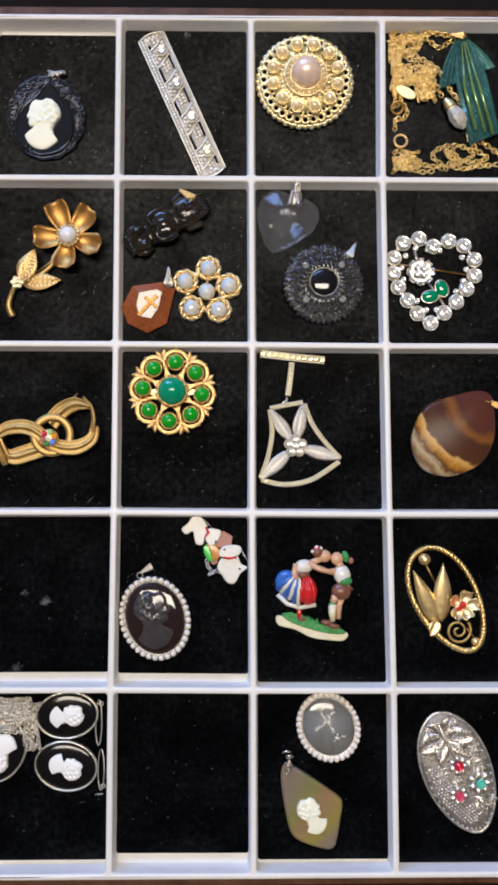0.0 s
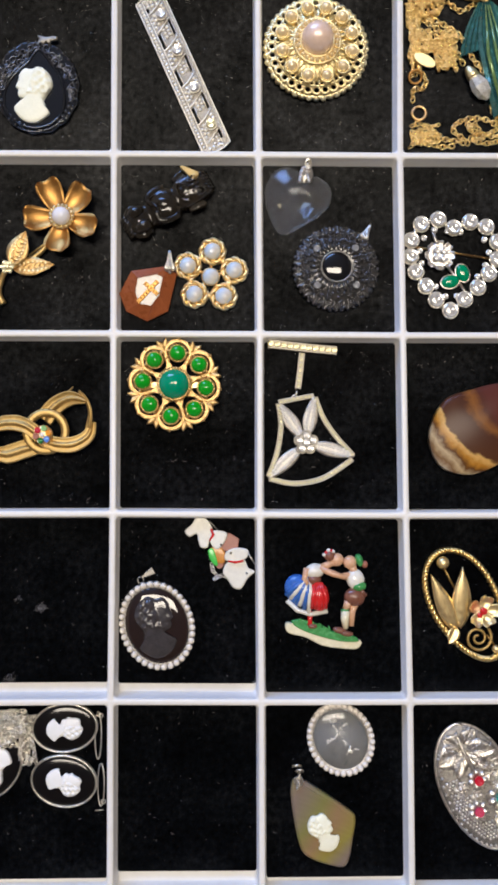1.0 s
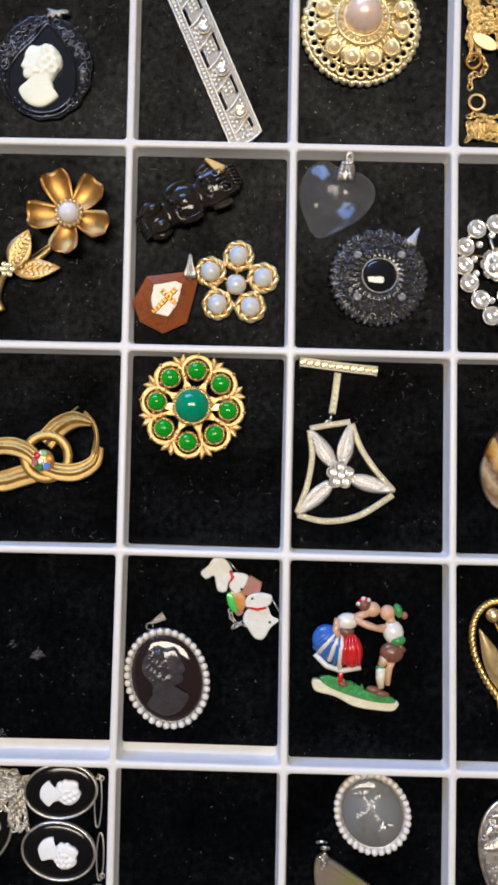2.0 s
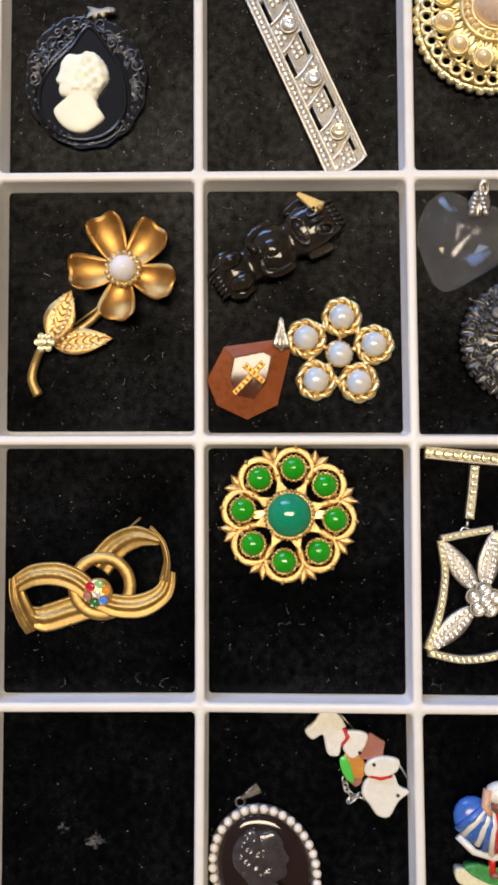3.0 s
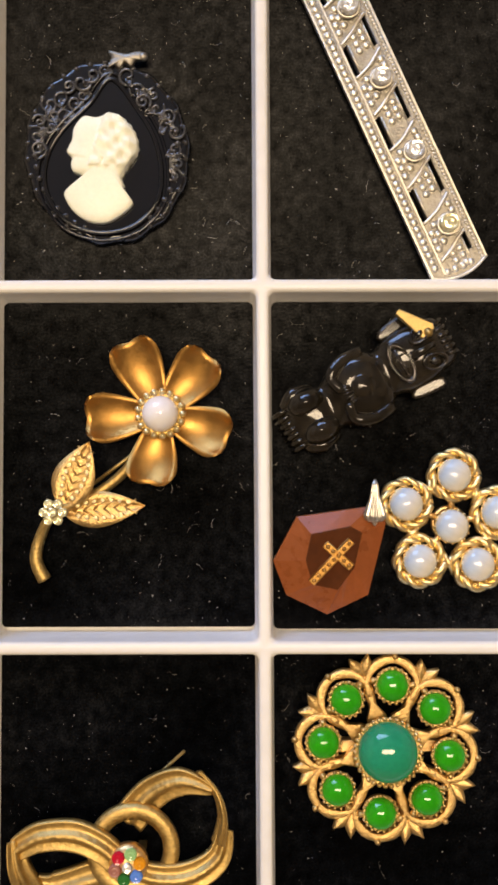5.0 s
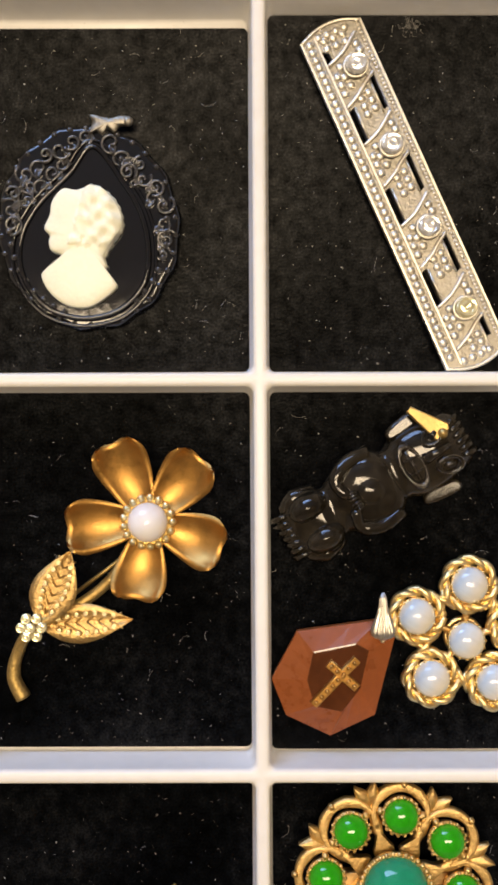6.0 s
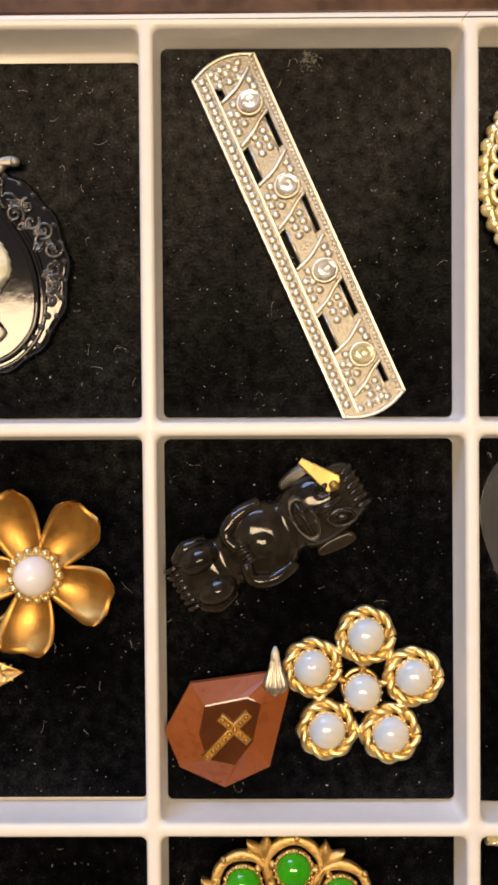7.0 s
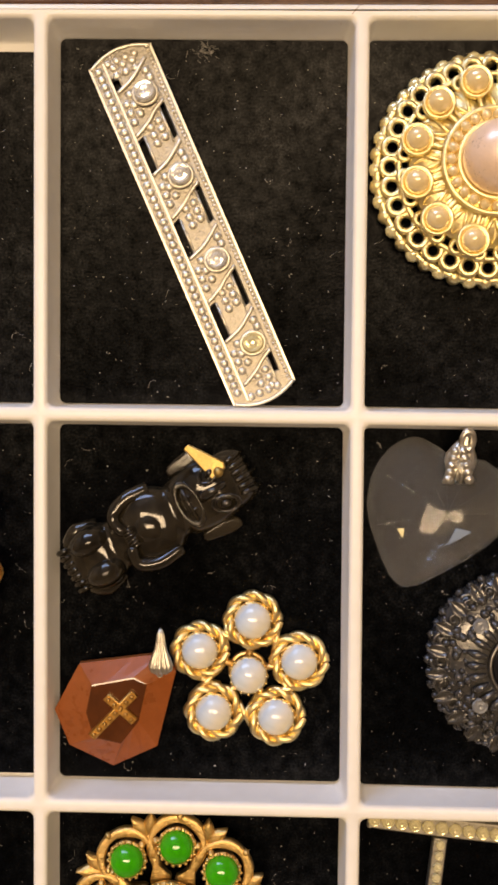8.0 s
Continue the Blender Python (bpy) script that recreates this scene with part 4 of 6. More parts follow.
# ---- carved dark pendant ----
def carved_pendant():
    c = (-33.4, -82.9)
    t = thing("carved_pendant", *c, "carved smoky black stone totem pendant with gold bail", "pendant", turn=31)
    def section(x, w, h):
        return [(x, w / 2 * math.copysign(abs(math.cos(TAU * i / 24)) ** 0.75, math.cos(TAU * i / 24)), h / 2 + 0.2 + h / 2 * math.copysign(abs(math.sin(TAU * i / 24)) ** 0.75, math.sin(TAU * i / 24))) for i in range(24)]
    cuts = smooth([(-16.6, 7.0, 3.2), (-15.0, 8.6, 4.4), (-12.4, 11.8, 5.6), (-9.4, 11.6, 5.8), (-7.2, 8.8, 5.2), (-4.6, 11.6, 6.4), (-0.6, 13.0, 7.2), (2.6, 11.6, 6.8), (4.4, 9.2, 6.2), (6.6, 11.0, 7.2), (10.6, 11.6, 7.8), (13.8, 10.4, 7.4), (16.4, 9.6, 6.0), (18.2, 7.6, 4.0)], 4)
    part("body", loft([section(*c3) for c3 in cuts], True, True), SMOKY, t)
    for s in (-1, 1):
        part("leg", merge(ball(1, -10.8, s * 2.9, 4.4, 16, 3.6, 2.5, 3.0), tube(smooth([(-8.6, s * 4.6, 3.0), (-11.8, s * 5.4, 3.4), (-14.6, s * 3.6, 2.6)], 4), [1.2] * 4 + [1.5] * 4 + [1.1], 8)), SMOKY, t)
        part("arm", tube(smooth([(2.2, s * 5.6, 5.0), (-2.0, s * 5.9, 6.0), (-5.0, s * 4.2, 6.6), (-4.4, s * 1.2, 7.2)], 4), [1.3] * 4 + [1.2] * 4 + [1.0] * 4 + [0.8], 8), SMOKY, t)
        part("ear", moved(plate(smooth([(-3.0, -0.9), (2.6, -1.1), (3.4, 0.2), (2.2, 1.2), (-2.6, 1.0)], 3, True), 0, 1.6, 0.5), 9.6, s * 6.4, 4.0, s * 6), SMOKY, t)
        part("eye", moved(merge(torus(1.5, 0.36, 20, 6, 1.25, 0.8), ball(0.8, 0, 0, 0.1, 10, 1.2, 0.8, 0.5)), 12.6, s * 2.8, 7.8, s * 24, (1.1, 1.1, 1.3), (-s * 14, 4)), SMOKY, t)
        for k in range(3):
            part("finger", tube([(-4.6, s * (0.5 + 0.6 * k), 7.3), (-2.9, s * (0.3 + 0.5 * k), 7.5)], 0.3, 6), SMOKY, t)
    part("mouth", merge(moved(torus(2.4, 0.42, 26, 6, 0.72, 1.5), 7.2, 0, 7.6), tube([(7.2, -3.0, 7.6), (7.3, 3.0, 7.6)], 0.3, 6), *[tube([(5.8, y, 7.5), (8.7, y, 7.6)], 0.25, 6) for y in (-1.2, 1.2)]), SMOKY, t, "carved open mouth with ridges")
    part("nose", tube([(9.4, 0, 7.8), (11.6, 0, 8.4), (14.0, 0, 7.8)], [1.0, 0.7, 0.5], 8), SMOKY, t)
    part("belly", ball(1, -0.6, 0, 5.6, 20, 3.2, 3.4, 2.2), SMOKY, t)
    for k in range(7):
        y = -3.6 + 1.2 * k
        part("toe", tube([(-14.8, y, 4.6), (-16.4, y, 3.6), (-17.2, y, 1.4)], [0.36, 0.5, 0.44], 6), SMOKY, t)
    for k in range(6):
        y = -3.2 + 1.28 * k
        part("crown_ridge", tube([(15.6, y * 0.9, 6.8), (17.6, y, 5.4), (18.8, y, 2.6)], [0.4, 0.5, 0.36], 6), SMOKY, t)
    part("bail", merge(moved(plate([(0, -0.7), (7.6, -2.0), (8.4, -1.2), (8.4, 1.2), (7.6, 2.0), (0, 0.7)], 0, 0.9, 0.25), 11.5, 8.2, 6.6, -66, (0.85, 0.85, 1.0), (0, -8)), moved(ball(0.9), 14.0, 2.2, 8.2)), OLD_GOLD, t, "flat tapered gold bail")


carved_pendant()


# ---- brown agate pendant with a gold cross ----
def agate_pendant():
    c = (-40, -114)
    t = thing("agate_pendant", *c, "faceted brown agate pendant with raised gold cross", "pendant")
    t.matrix_world = pose(c[0] * 0.001, c[1] * 0.001, 0.0008, 4.6, 0, 0)
    out = local([(-50.2, -114.7), (-47.8, -121.0), (-40.3, -124.6), (-32.8, -121.0), (-29.6, -107.8), (-32.0, -104.7), (-45.9, -106.6)], c)
    tab = local([(-44.4, -114.2), (-43.2, -118.6), (-38.6, -119.6), (-35.6, -115.6), (-34.2, -109.2), (-36.4, -108.0), (-43.4, -109.4)], c)
    def fine(p, z, m=3):
        p = np.asarray(p, float)
        return np.array([(*(p[i] + (p[(i + 1) % len(p)] - p[i]) * k / m), z) for i in range(len(p)) for k in range(m)])
    part("stone", loft([fine(inset(out, 1.2), 0), fine(out, 1.0), fine(out, 2.0), fine(tab, 4.2)], True, False), AGATE, t, flat=True)
    part("stone_table", loft([fine(tab, 4.2), fine(inset(tab, 0.25), 4.26)], True, True), AGATE_TABLE, t, "polished amber-brown table facet", True)
    a, b = np.array(spot(-36.2, -110.6, c)), np.array(spot(-43.4, -118.2, c))
    l, r = np.array(spot(-40.9, -111.2, c)), np.array(spot(-36.2, -115.4, c))
    g = [bar(a, b, 1.5, 4.2, 4.9), bar(l, r, 1.5, 4.2, 4.92)]
    for k in range(8):
        g.append(ball(0.42, *(a + (b - a) * (k + 0.5) / 8), 4.95, 8))
    for k in range(5):
        g.append(ball(0.42, *(l + (r - l) * (k + 0.5) / 5), 4.97, 8))
    part("cross", merge(*g), SATIN_GOLD, t, "gold cross set with tiny beads")
    bail(t, *spot(-31.9, -106.6, c), 3.8, 90, SILVER, 7.0, "ribbed silver bail")


agate_pendant()


# ---- opal glass brooch ----
ROPE_GOLD = material("soft_yellow_gold", (1.0, 0.76, 0.38), 0.36, metal=1, vary=0.12, vscale=700, bump=0.15, bscale=2500)


def opal_brooch():
    t = thing("opal_brooch", -17.5, -108.2, "gold rope flower brooch with six milky opal cabochons", "brooch")
    t.scale = (0.92, 0.92, 1.0)
    def setting(x, y, ringed):
        """A stone cup with grains, ringed with rope but for the middle one."""
        g = [moved(lathe([(2.9, 0.8), (3.5, 2.2), (3.45, 2.7), (3.0, 2.5)], 24), x, y, 0)]
        for i in range(16):
            a = TAU * i / 16
            g.append(ball(0.30, x + 3.42 * math.cos(a), y + 3.42 * math.sin(a), 2.7, 6))
        if ringed:
            g.append(moved(rope(circle(4.5, 80), 0.50, 0.68, 4, 2), x, y, 1.9))
        return merge(*g)
    spots = [(0.2, -0.5)] + [(9.7 * math.cos(radians(a)), 9.7 * math.sin(radians(a))) for a in (85, 13, -57, -130, 156)]
    for k, (x, y) in enumerate(spots):
        part("rope_setting" if k else "centre_setting", setting(x, y, k > 0), ROPE_GOLD, t)
    many("cabochon", dome(3.3, 2.3, 2.3, 32, 9), OPAL, t, [(x, y, 0.2) for x, y in spots])
    g = []
    for k in range(5):
        a = radians((85, 13, -57, -130, 156)[k])
        g.append(tube([(2.6 * math.cos(a), 2.6 * math.sin(a), 1.6), (6.4 * math.cos(a), 6.4 * math.sin(a), 1.6)], 0.7, 7))
    part("back_frame", merge(*g, moved(torus(3.2, 0.5, 40, 6), 0, 0, 0.8)), GOLD, t)
    ring = spots[1:]
    for k in range(5):
        # short crossed wires where two rope rings meet
        (ax, ay), (bx, by) = ring[k], ring[(k + 1) % 5]
        mx, my, d = (ax + bx) / 2, (ay + by) / 2, math.atan2(ay + by, ax + bx)
        wires = []
        for s in (-1, 1):
            a = d + s * 0.5
            dx, dy = 2.5 * math.cos(a), 2.5 * math.sin(a)
            wires.append(tube([(mx - dx, my - dy, 1.6), (mx, my, 2.3 + 0.2 * s), (mx + dx, my + dy, 1.6)], 0.5, 7))
        part("crossing", merge(*wires), ROPE_GOLD, t)


opal_brooch()


# ---- crystal heart ----
def crystal_heart():
    c = (14.4, -80.0)
    t = thing("crystal_heart", *c, "clear faceted crystal heart pendant with silver bail", "pendant")
    edge = smooth(local([(8.1, -93.2), (17.0, -89.6), (24.0, -84.6), (26.6, -79.0), (25.2, -74.4), (21.0, -71.6), (17.2, -71.8), (13.8, -69.4), (9.3, -68.0), (4.6, -71.2), (2.2, -78.0), (3.6, -85.4)], c), 3, True)
    part("crystal", loft([lift(edge * k, z) for k, z in ((0.3, 0.3), (1.0, 2.2), (1.0, 2.7), (0.9, 3.8), (0.5, 5.9), (0.05, 7.8))], True, True), CLOUDY, t, flat=True).visible_shadow = False
    rays = []
    for k in range(9):
        q = edge[4 * k % len(edge)]
        rays.append(tube([(0.1, -0.1, 7.75), (*(q * 0.5), 5.95), (*(q * 0.9), 3.85)], 0.07, 4))
    part("facet_edges", merge(*rays), CLOUDY, t)
    # A blue reflection on the clear crystal, put in as a coloured plate.
    part("facet", plate([(0.4, -5.4), (4.4, -3.2), (1.8, -2.6)], 6.4, 6.7, 0.03), BLUE_FLASH, t, "pale blue flash put in as a facet")
    part("facet", plate([(-7.6, -3.0), (-6.6, -4.6), (-6.4, -2.9)], 5.0, 5.5, 0.03), YELLOW_STRASS, t, "tiny golden facet")
    g = [moved(leaf(6.5, 4.0, -0.5, 0.5, thick=0.8), 2.6, 5.6, 5.8, 78)]
    for s in (-1, 1):
        g += [ball(0.7, 2.7 + s * (0.6 + 0.28 * k) * 0.8, 9.6 - 0.9 * k, 6.7, 8) for k in range(5)]
    g += [tube([(2.9 + 0.7 * k, 8.6, 6.8), (2.4 + 1.1 * k, 5.4, 6.5)], 0.3, 5) for k in (-1.5, -0.5, 0.5, 1.5)]
    g.append(moved(torus(1.0, 0.45, 16, 6, 0.8, 1.3), 3.8, 11.0, 6.6, 0, 1, (20, 0)))
    part("bail", moved(merge(*g), -1.2, -2.2, -1.2, 0, (1.25, 1.25, 1.1)), SILVER, t, "ribbed silver bail")


# Colour of the blue reflection painted on the heart.
BLUE_FLASH = material("blue_flash_glass", (0.45, 0.58, 0.75), 0.05, metal=0.6, coat=0.5)
crystal_heart()


# ---- round black glass pendant ----
def black_rosette():
    t = thing("black_rosette", 28.0, -105.6, "round black pressed glass rosette pendant with clear stones", "pendant")
    def z_at(r):
        return 1.6 + 4.2 * max(0.0, 1 - (r / 16.5) ** 2)
    part("disc", lathe([(14.4, 0.2), (15.2, 1.2), (14.4, z_at(14.4)), (11, z_at(11)), (8, z_at(8)), (6, z_at(6)), (5.6, z_at(5.6) - 0.5)], 48), HEMATITE, t)
    g, r2 = [], random.Random(5)
    for k in range(26):
        a = TAU * k / 26
        ca, sa = math.cos(a), math.sin(a)
        g.append(tube([(6.2 * ca, 6.2 * sa, z_at(6) + 0.3), (8.0 * ca, 8.0 * sa, z_at(8) + 0.6), (9.3 * ca, 9.3 * sa, z_at(9.3) + 0.2)], [0.35, 0.75, 0.4], 6))
    for k in range(22):
        a = TAU * k / 22
        g.append(moved(spiral(1.7, 1.5, 0.36, 0, 1 if k % 2 else -1), 13.2 * math.cos(a), 13.2 * math.sin(a), z_at(13.2) + 0.5, math.degrees(a) + r2.uniform(-30, 30)))
        g.append(moved(leaf(3.6, 2.4, 0.7, 0.3), 12.1 * math.cos(a + 0.14), 12.1 * math.sin(a + 0.14), z_at(12) + 0.4, math.degrees(a + 0.14), 1, (0, 20)))
        g.append(ball(0.85, 15.0 * math.cos(a), 15.0 * math.sin(a), 1.8, 8))
        g.append(ball(0.8, 14.9 * math.cos(a + 0.14), 14.9 * math.sin(a + 0.14), 1.8, 8))
    for k in range(260):
        a, r = r2.uniform(0, TAU), r2.uniform(9.2, 14.4)
        g.append(ball(r2.uniform(0.4, 0.85), r * math.cos(a), r * math.sin(a), z_at(r) + 0.25, 7))
    part("rosette_relief", merge(*g), HEMATITE, t)
    part("centre_ring", moved(torus(5.5, 0.32, 40, 8), 0, 0, z_at(5.5) + 0.3), PEWTER, t)
    part("centre_stone", moved(dome(5.3, 1.3, 0.2, 48, 10), 0, 0, 4.9), JET, t, "domed polished black stone")
    many("stone", gem(1.35, 0.9, 10), FROST, t, [(7.9 * math.cos(radians(a)) * 1.22, 7.9 * math.sin(radians(a)) * 1.22, z_at(9.6) + 0.3) for a in (137, 45, -43, -136)], True)
    bail(t, 10.0, 11.0, 3.0, 62, SILVER, 6.0)


black_rosette()


# ---- rhinestone heart brooch ----
def rhinestone_heart():
    c = (71, -103)
    t = thing("rhinestone_heart", *c, "open heart brooch of clear rhinestones with green leaves", "brooch")
    ring = local([(59.5, -89.0), (65.7, -87.2), (71.4, -90.3), (77.4, -88.1), (83.3, -89.9), (87.3, -95.5), (87.2, -101.8), (84.0, -107.1), (79.9, -112.2), (75.0, -116.6), (69.7, -120.7), (64.6, -116.9), (60.9, -111.8), (57.3, -106.5), (55.4, -100.9), (55.8, -94.9)], c)
    part("frame", tube(smooth([(x, y, 1.0) for x, y in ring], 5, True), 0.8, 6, True), SILVER, t)
    many("stone_cup", lathe([(2.5, 0.4), (3.05, 1.6), (3.0, 2.2), (2.75, 2.0)], 20), SILVER, t, [(x, y, 0) for x, y in ring])
    many("rhinestone", gem(2.75, 2.2, 12), STRASS, t, [(x, y, 1.3, 17 * k) for k, (x, y) in enumerate(ring)], True)
    p = np.array(ring)
    mid = np.array((0.0, 0.5))
    small = [tuple(((p[i] + p[(i + 1) % 16]) / 2) * 0.80 + mid * 0.2) + (1.2,) for i in range(16) if i not in (3, 8, 12)]
    many("small_rhinestone", gem(1.15, 1.2, 8), STRASS, t, small, True)
    f = np.array(spot(65.9, -100.7, c))
    part("flower_back", moved(lathe([(4.6, 1.6), (4.9, 2.4), (4.2, 2.9)], 10), *f, 0), OLD_SILVER, t, flat=True)
    many("flower_stone", gem(1.5, 1.6, 8), STRASS, t, [(f[0] + 1.8 * math.cos(TAU * k / 4 + 0.7), f[1] + 1.8 * math.sin(TAU * k / 4 + 0.7), 3.6) for k in range(4)], True)
    many("flower_petal", moved(petal(3.2, 3.0, 0.6), 0, 0, 0), OLD_SILVER, t, [(f[0] + 2.4 * math.cos(TAU * k / 8), f[1] + 2.4 * math.sin(TAU * k / 8), 2.8, 45 * k) for k in range(8)])
    for x, y, a in ((69.7, -110.2, 12), (74.3, -107.0, 110)):
        q = spot(x, y, c)
        part("green_leaf", moved(dome(1, 1.3, 2.2, 24, 6, 3.3, 2.4), *q, 0, a), EMERALD, t, "glossy emerald green cabochon leaf")
        part("leaf_rim", moved(torus(1, 0.12, 28, 6, 3.35, 2.45), *q, 2.0, a), SILVER, t)
    part("stem", tube([(*spot(68.4, -104.0, c), 2.0), (*spot(72.4, -109.2, c), 1.6), (*spot(75.4, -114.0, c), 1.4)], 0.5, 6), SILVER, t)
    part("pin_wire", tube([(*spot(57.0, -97.2, c), 1.2), (*spot(86.0, -101.6, c), 1.2)], 0.42, 6), BRASS, t)
    part("crossbar", tube([(*spot(63.6, -90.5, c), 1.2), (*spot(65.5, -98, c), 1.6)], 0.6, 6), SILVER, t)


rhinestone_heart()


# ---- gold knot brooch ----
def knot_brooch():
    c = (-76.6, -164.2)
    t = thing("knot_brooch", *c, "worn gold ribbon knot brooch with coloured stones", "brooch", z=2.6)
    part("pin_back", merge(bar((-1.5, -3.8), (3.2, -2.4), 2.0, 0.6, 5.0), box(-1.4, 0.2, -4.6, -3.0, -2.6, 1.6), box(1.6, 3.0, -3.4, -2.0, -2.6, 1.6)), OLD_GOLD, t)
    def strap(pts, widths, heights, lift_edge=0.0):
        """A ribbon with a roped ridge between two flutes, along an open path of world points."""
        path = smooth(local(pts, c), 10)
        n = len(path)
        tang = np.gradient(path, axis=0)
        tang /= np.linalg.norm(tang, axis=1)[:, None]
        ws = np.interp(np.linspace(0, 1, n), np.linspace(0, 1, len(widths)), widths)
        zs = smooth([(h, 0) for h in heights], 12)[:, 0]
        zs = np.interp(np.linspace(0, 1, n), np.linspace(0, 1, len(zs)), zs)
        rows = []
        for q, (p, d) in enumerate(zip(path, tang)):
            row = []
            for u, h in ((-1, -0.5), (-0.93, 0.15), (-0.8, 0.1), (-0.5, -0.45), (-0.3, -0.2), (-0.2, 0.3), (0, 0.62), (0.2, 0.3), (0.3, -0.2), (0.5, -0.45), (0.8, 0.1), (0.93, 0.15), (1, -0.5)):
                rib = 0.10 * math.sin(2.1 * q + 5 * u) if abs(u) < 0.35 else 0
                row.append((p[0] - d[1] * u * ws[q] / 2, p[1] + d[0] * u * ws[q] / 2, zs[q] + h * min(1, ws[q] / 4) + rib * min(1, ws[q] / 4) + lift_edge * u))
            rows.append(row + [(x, y, zz - 0.6) for x, y, zz in row[::-1]])
        return loft(rows, True, True)
    part("ribbon_loop", strap([(-76.4, -160.6), (-72.0, -155.6), (-66.8, -153.2), (-61.2, -154.2)], (6.4, 6.2, 5.4, 1.8), (3.0, 3.4, 4.4, 5.8), 0.6), OLD_GOLD, t)
    part("ribbon_loop", strap([(-63.6, -150.9), (-60.6, -154.2), (-59.4, -158.6), (-60.2, -163.6)], (1.4, 1.6, 1.8, 2.6), (5.6, 6.4, 6.4, 5.2), 1.2), OLD_GOLD, t, "ribbon seen on its edge")
    part("ribbon_loop", strap([(-58.9, -161.4), (-60.4, -166.4), (-65.4, -169.4), (-71.4, -169.4), (-76.8, -167.4)], (2.6, 4.6, 5.6, 5.4, 4.4), (4.6, 4.8, 5.2, 5.6, 5.6)), OLD_GOLD, t)
    part("ribbon_loop", strap([(-94.0, -171.0), (-89.6, -172.8), (-82.4, -170.8), (-76.4, -169.6)], (2.4, 6.6, 6.8, 5.0), (2.6, 2.8, 3.0, 3.2)), OLD_GOLD, t)
    part("ribbon_loop", strap([(-95.8, -162.8), (-95.0, -167.4), (-93.2, -172.4), (-91.8, -175.8)], (2.2, 3.2, 4.0, 3.4), (5.0, 5.4, 4.2, 2.8), -1.2), OLD_GOLD, t, "ribbon seen on its edge")
    part("ribbon_loop", strap([(-95.6, -164.6), (-91.4, -162.3), (-85.4, -161.9), (-80.4, -163.8), (-76.9, -167.2)], (4.0, 5.2, 5.6, 5.2, 4.4), (5.0, 5.4, 5.8, 6.2, 5.8)), OLD_GOLD, t)
    ring = []
    for i in range(97):
        a = TAU * i / 96
        dent = [0.12 * math.sin(26 * a + 2.4 * k) for k in range(4)]
        ring.append([(q * math.cos(a), q * math.sin(a), 4.0 + h) for q, h in ((8.2, -0.6), (8.1, 0.3 + dent[0]), (7.2, 0.7 + dent[1]), (6.3, 0.6 + dent[2]), (5.4, 0.3 + dent[3]), (5.2, -0.6))])
    part("centre_loop", moved(loft(ring), *spot(-75.2, -164.9, c), 0.2), OLD_GOLD, t, "hammered gold centre ring")
    part("stone_mount", moved(dome(3.4, 1.4, 5.8, 20), 0.9, -2.0, 0.4), GOLD, t)
    mats = ((RED_STONE, "red"), (LIME_STONE, "pale green"), (AMBER_STONE, "amber"), (BLUE_STONE, "blue"), (DARK_GREEN_STONE, "dark green"), (PINK_BROWN, "rose"))
    for k, (m, word) in enumerate(mats):
        a = radians(135 - 60 * k)
        part("stone", moved(gem(1.15, 1.3, 9), 0.9 + 2.2 * math.cos(a), -2.0 + 2.2 * math.sin(a), 6.9), m, t, word + " faceted stone", True)
    part("centre_stone", moved(gem(0.9, 1.2, 8), 0.9, -2.0, 7.2), STRASS, t, "", True)
    part("pin_wire", tube([(-2, 4.5, 1.0), (10.2, 15.4, 1.0)], 0.3, 5), OLD_GOLD, t)


knot_brooch()


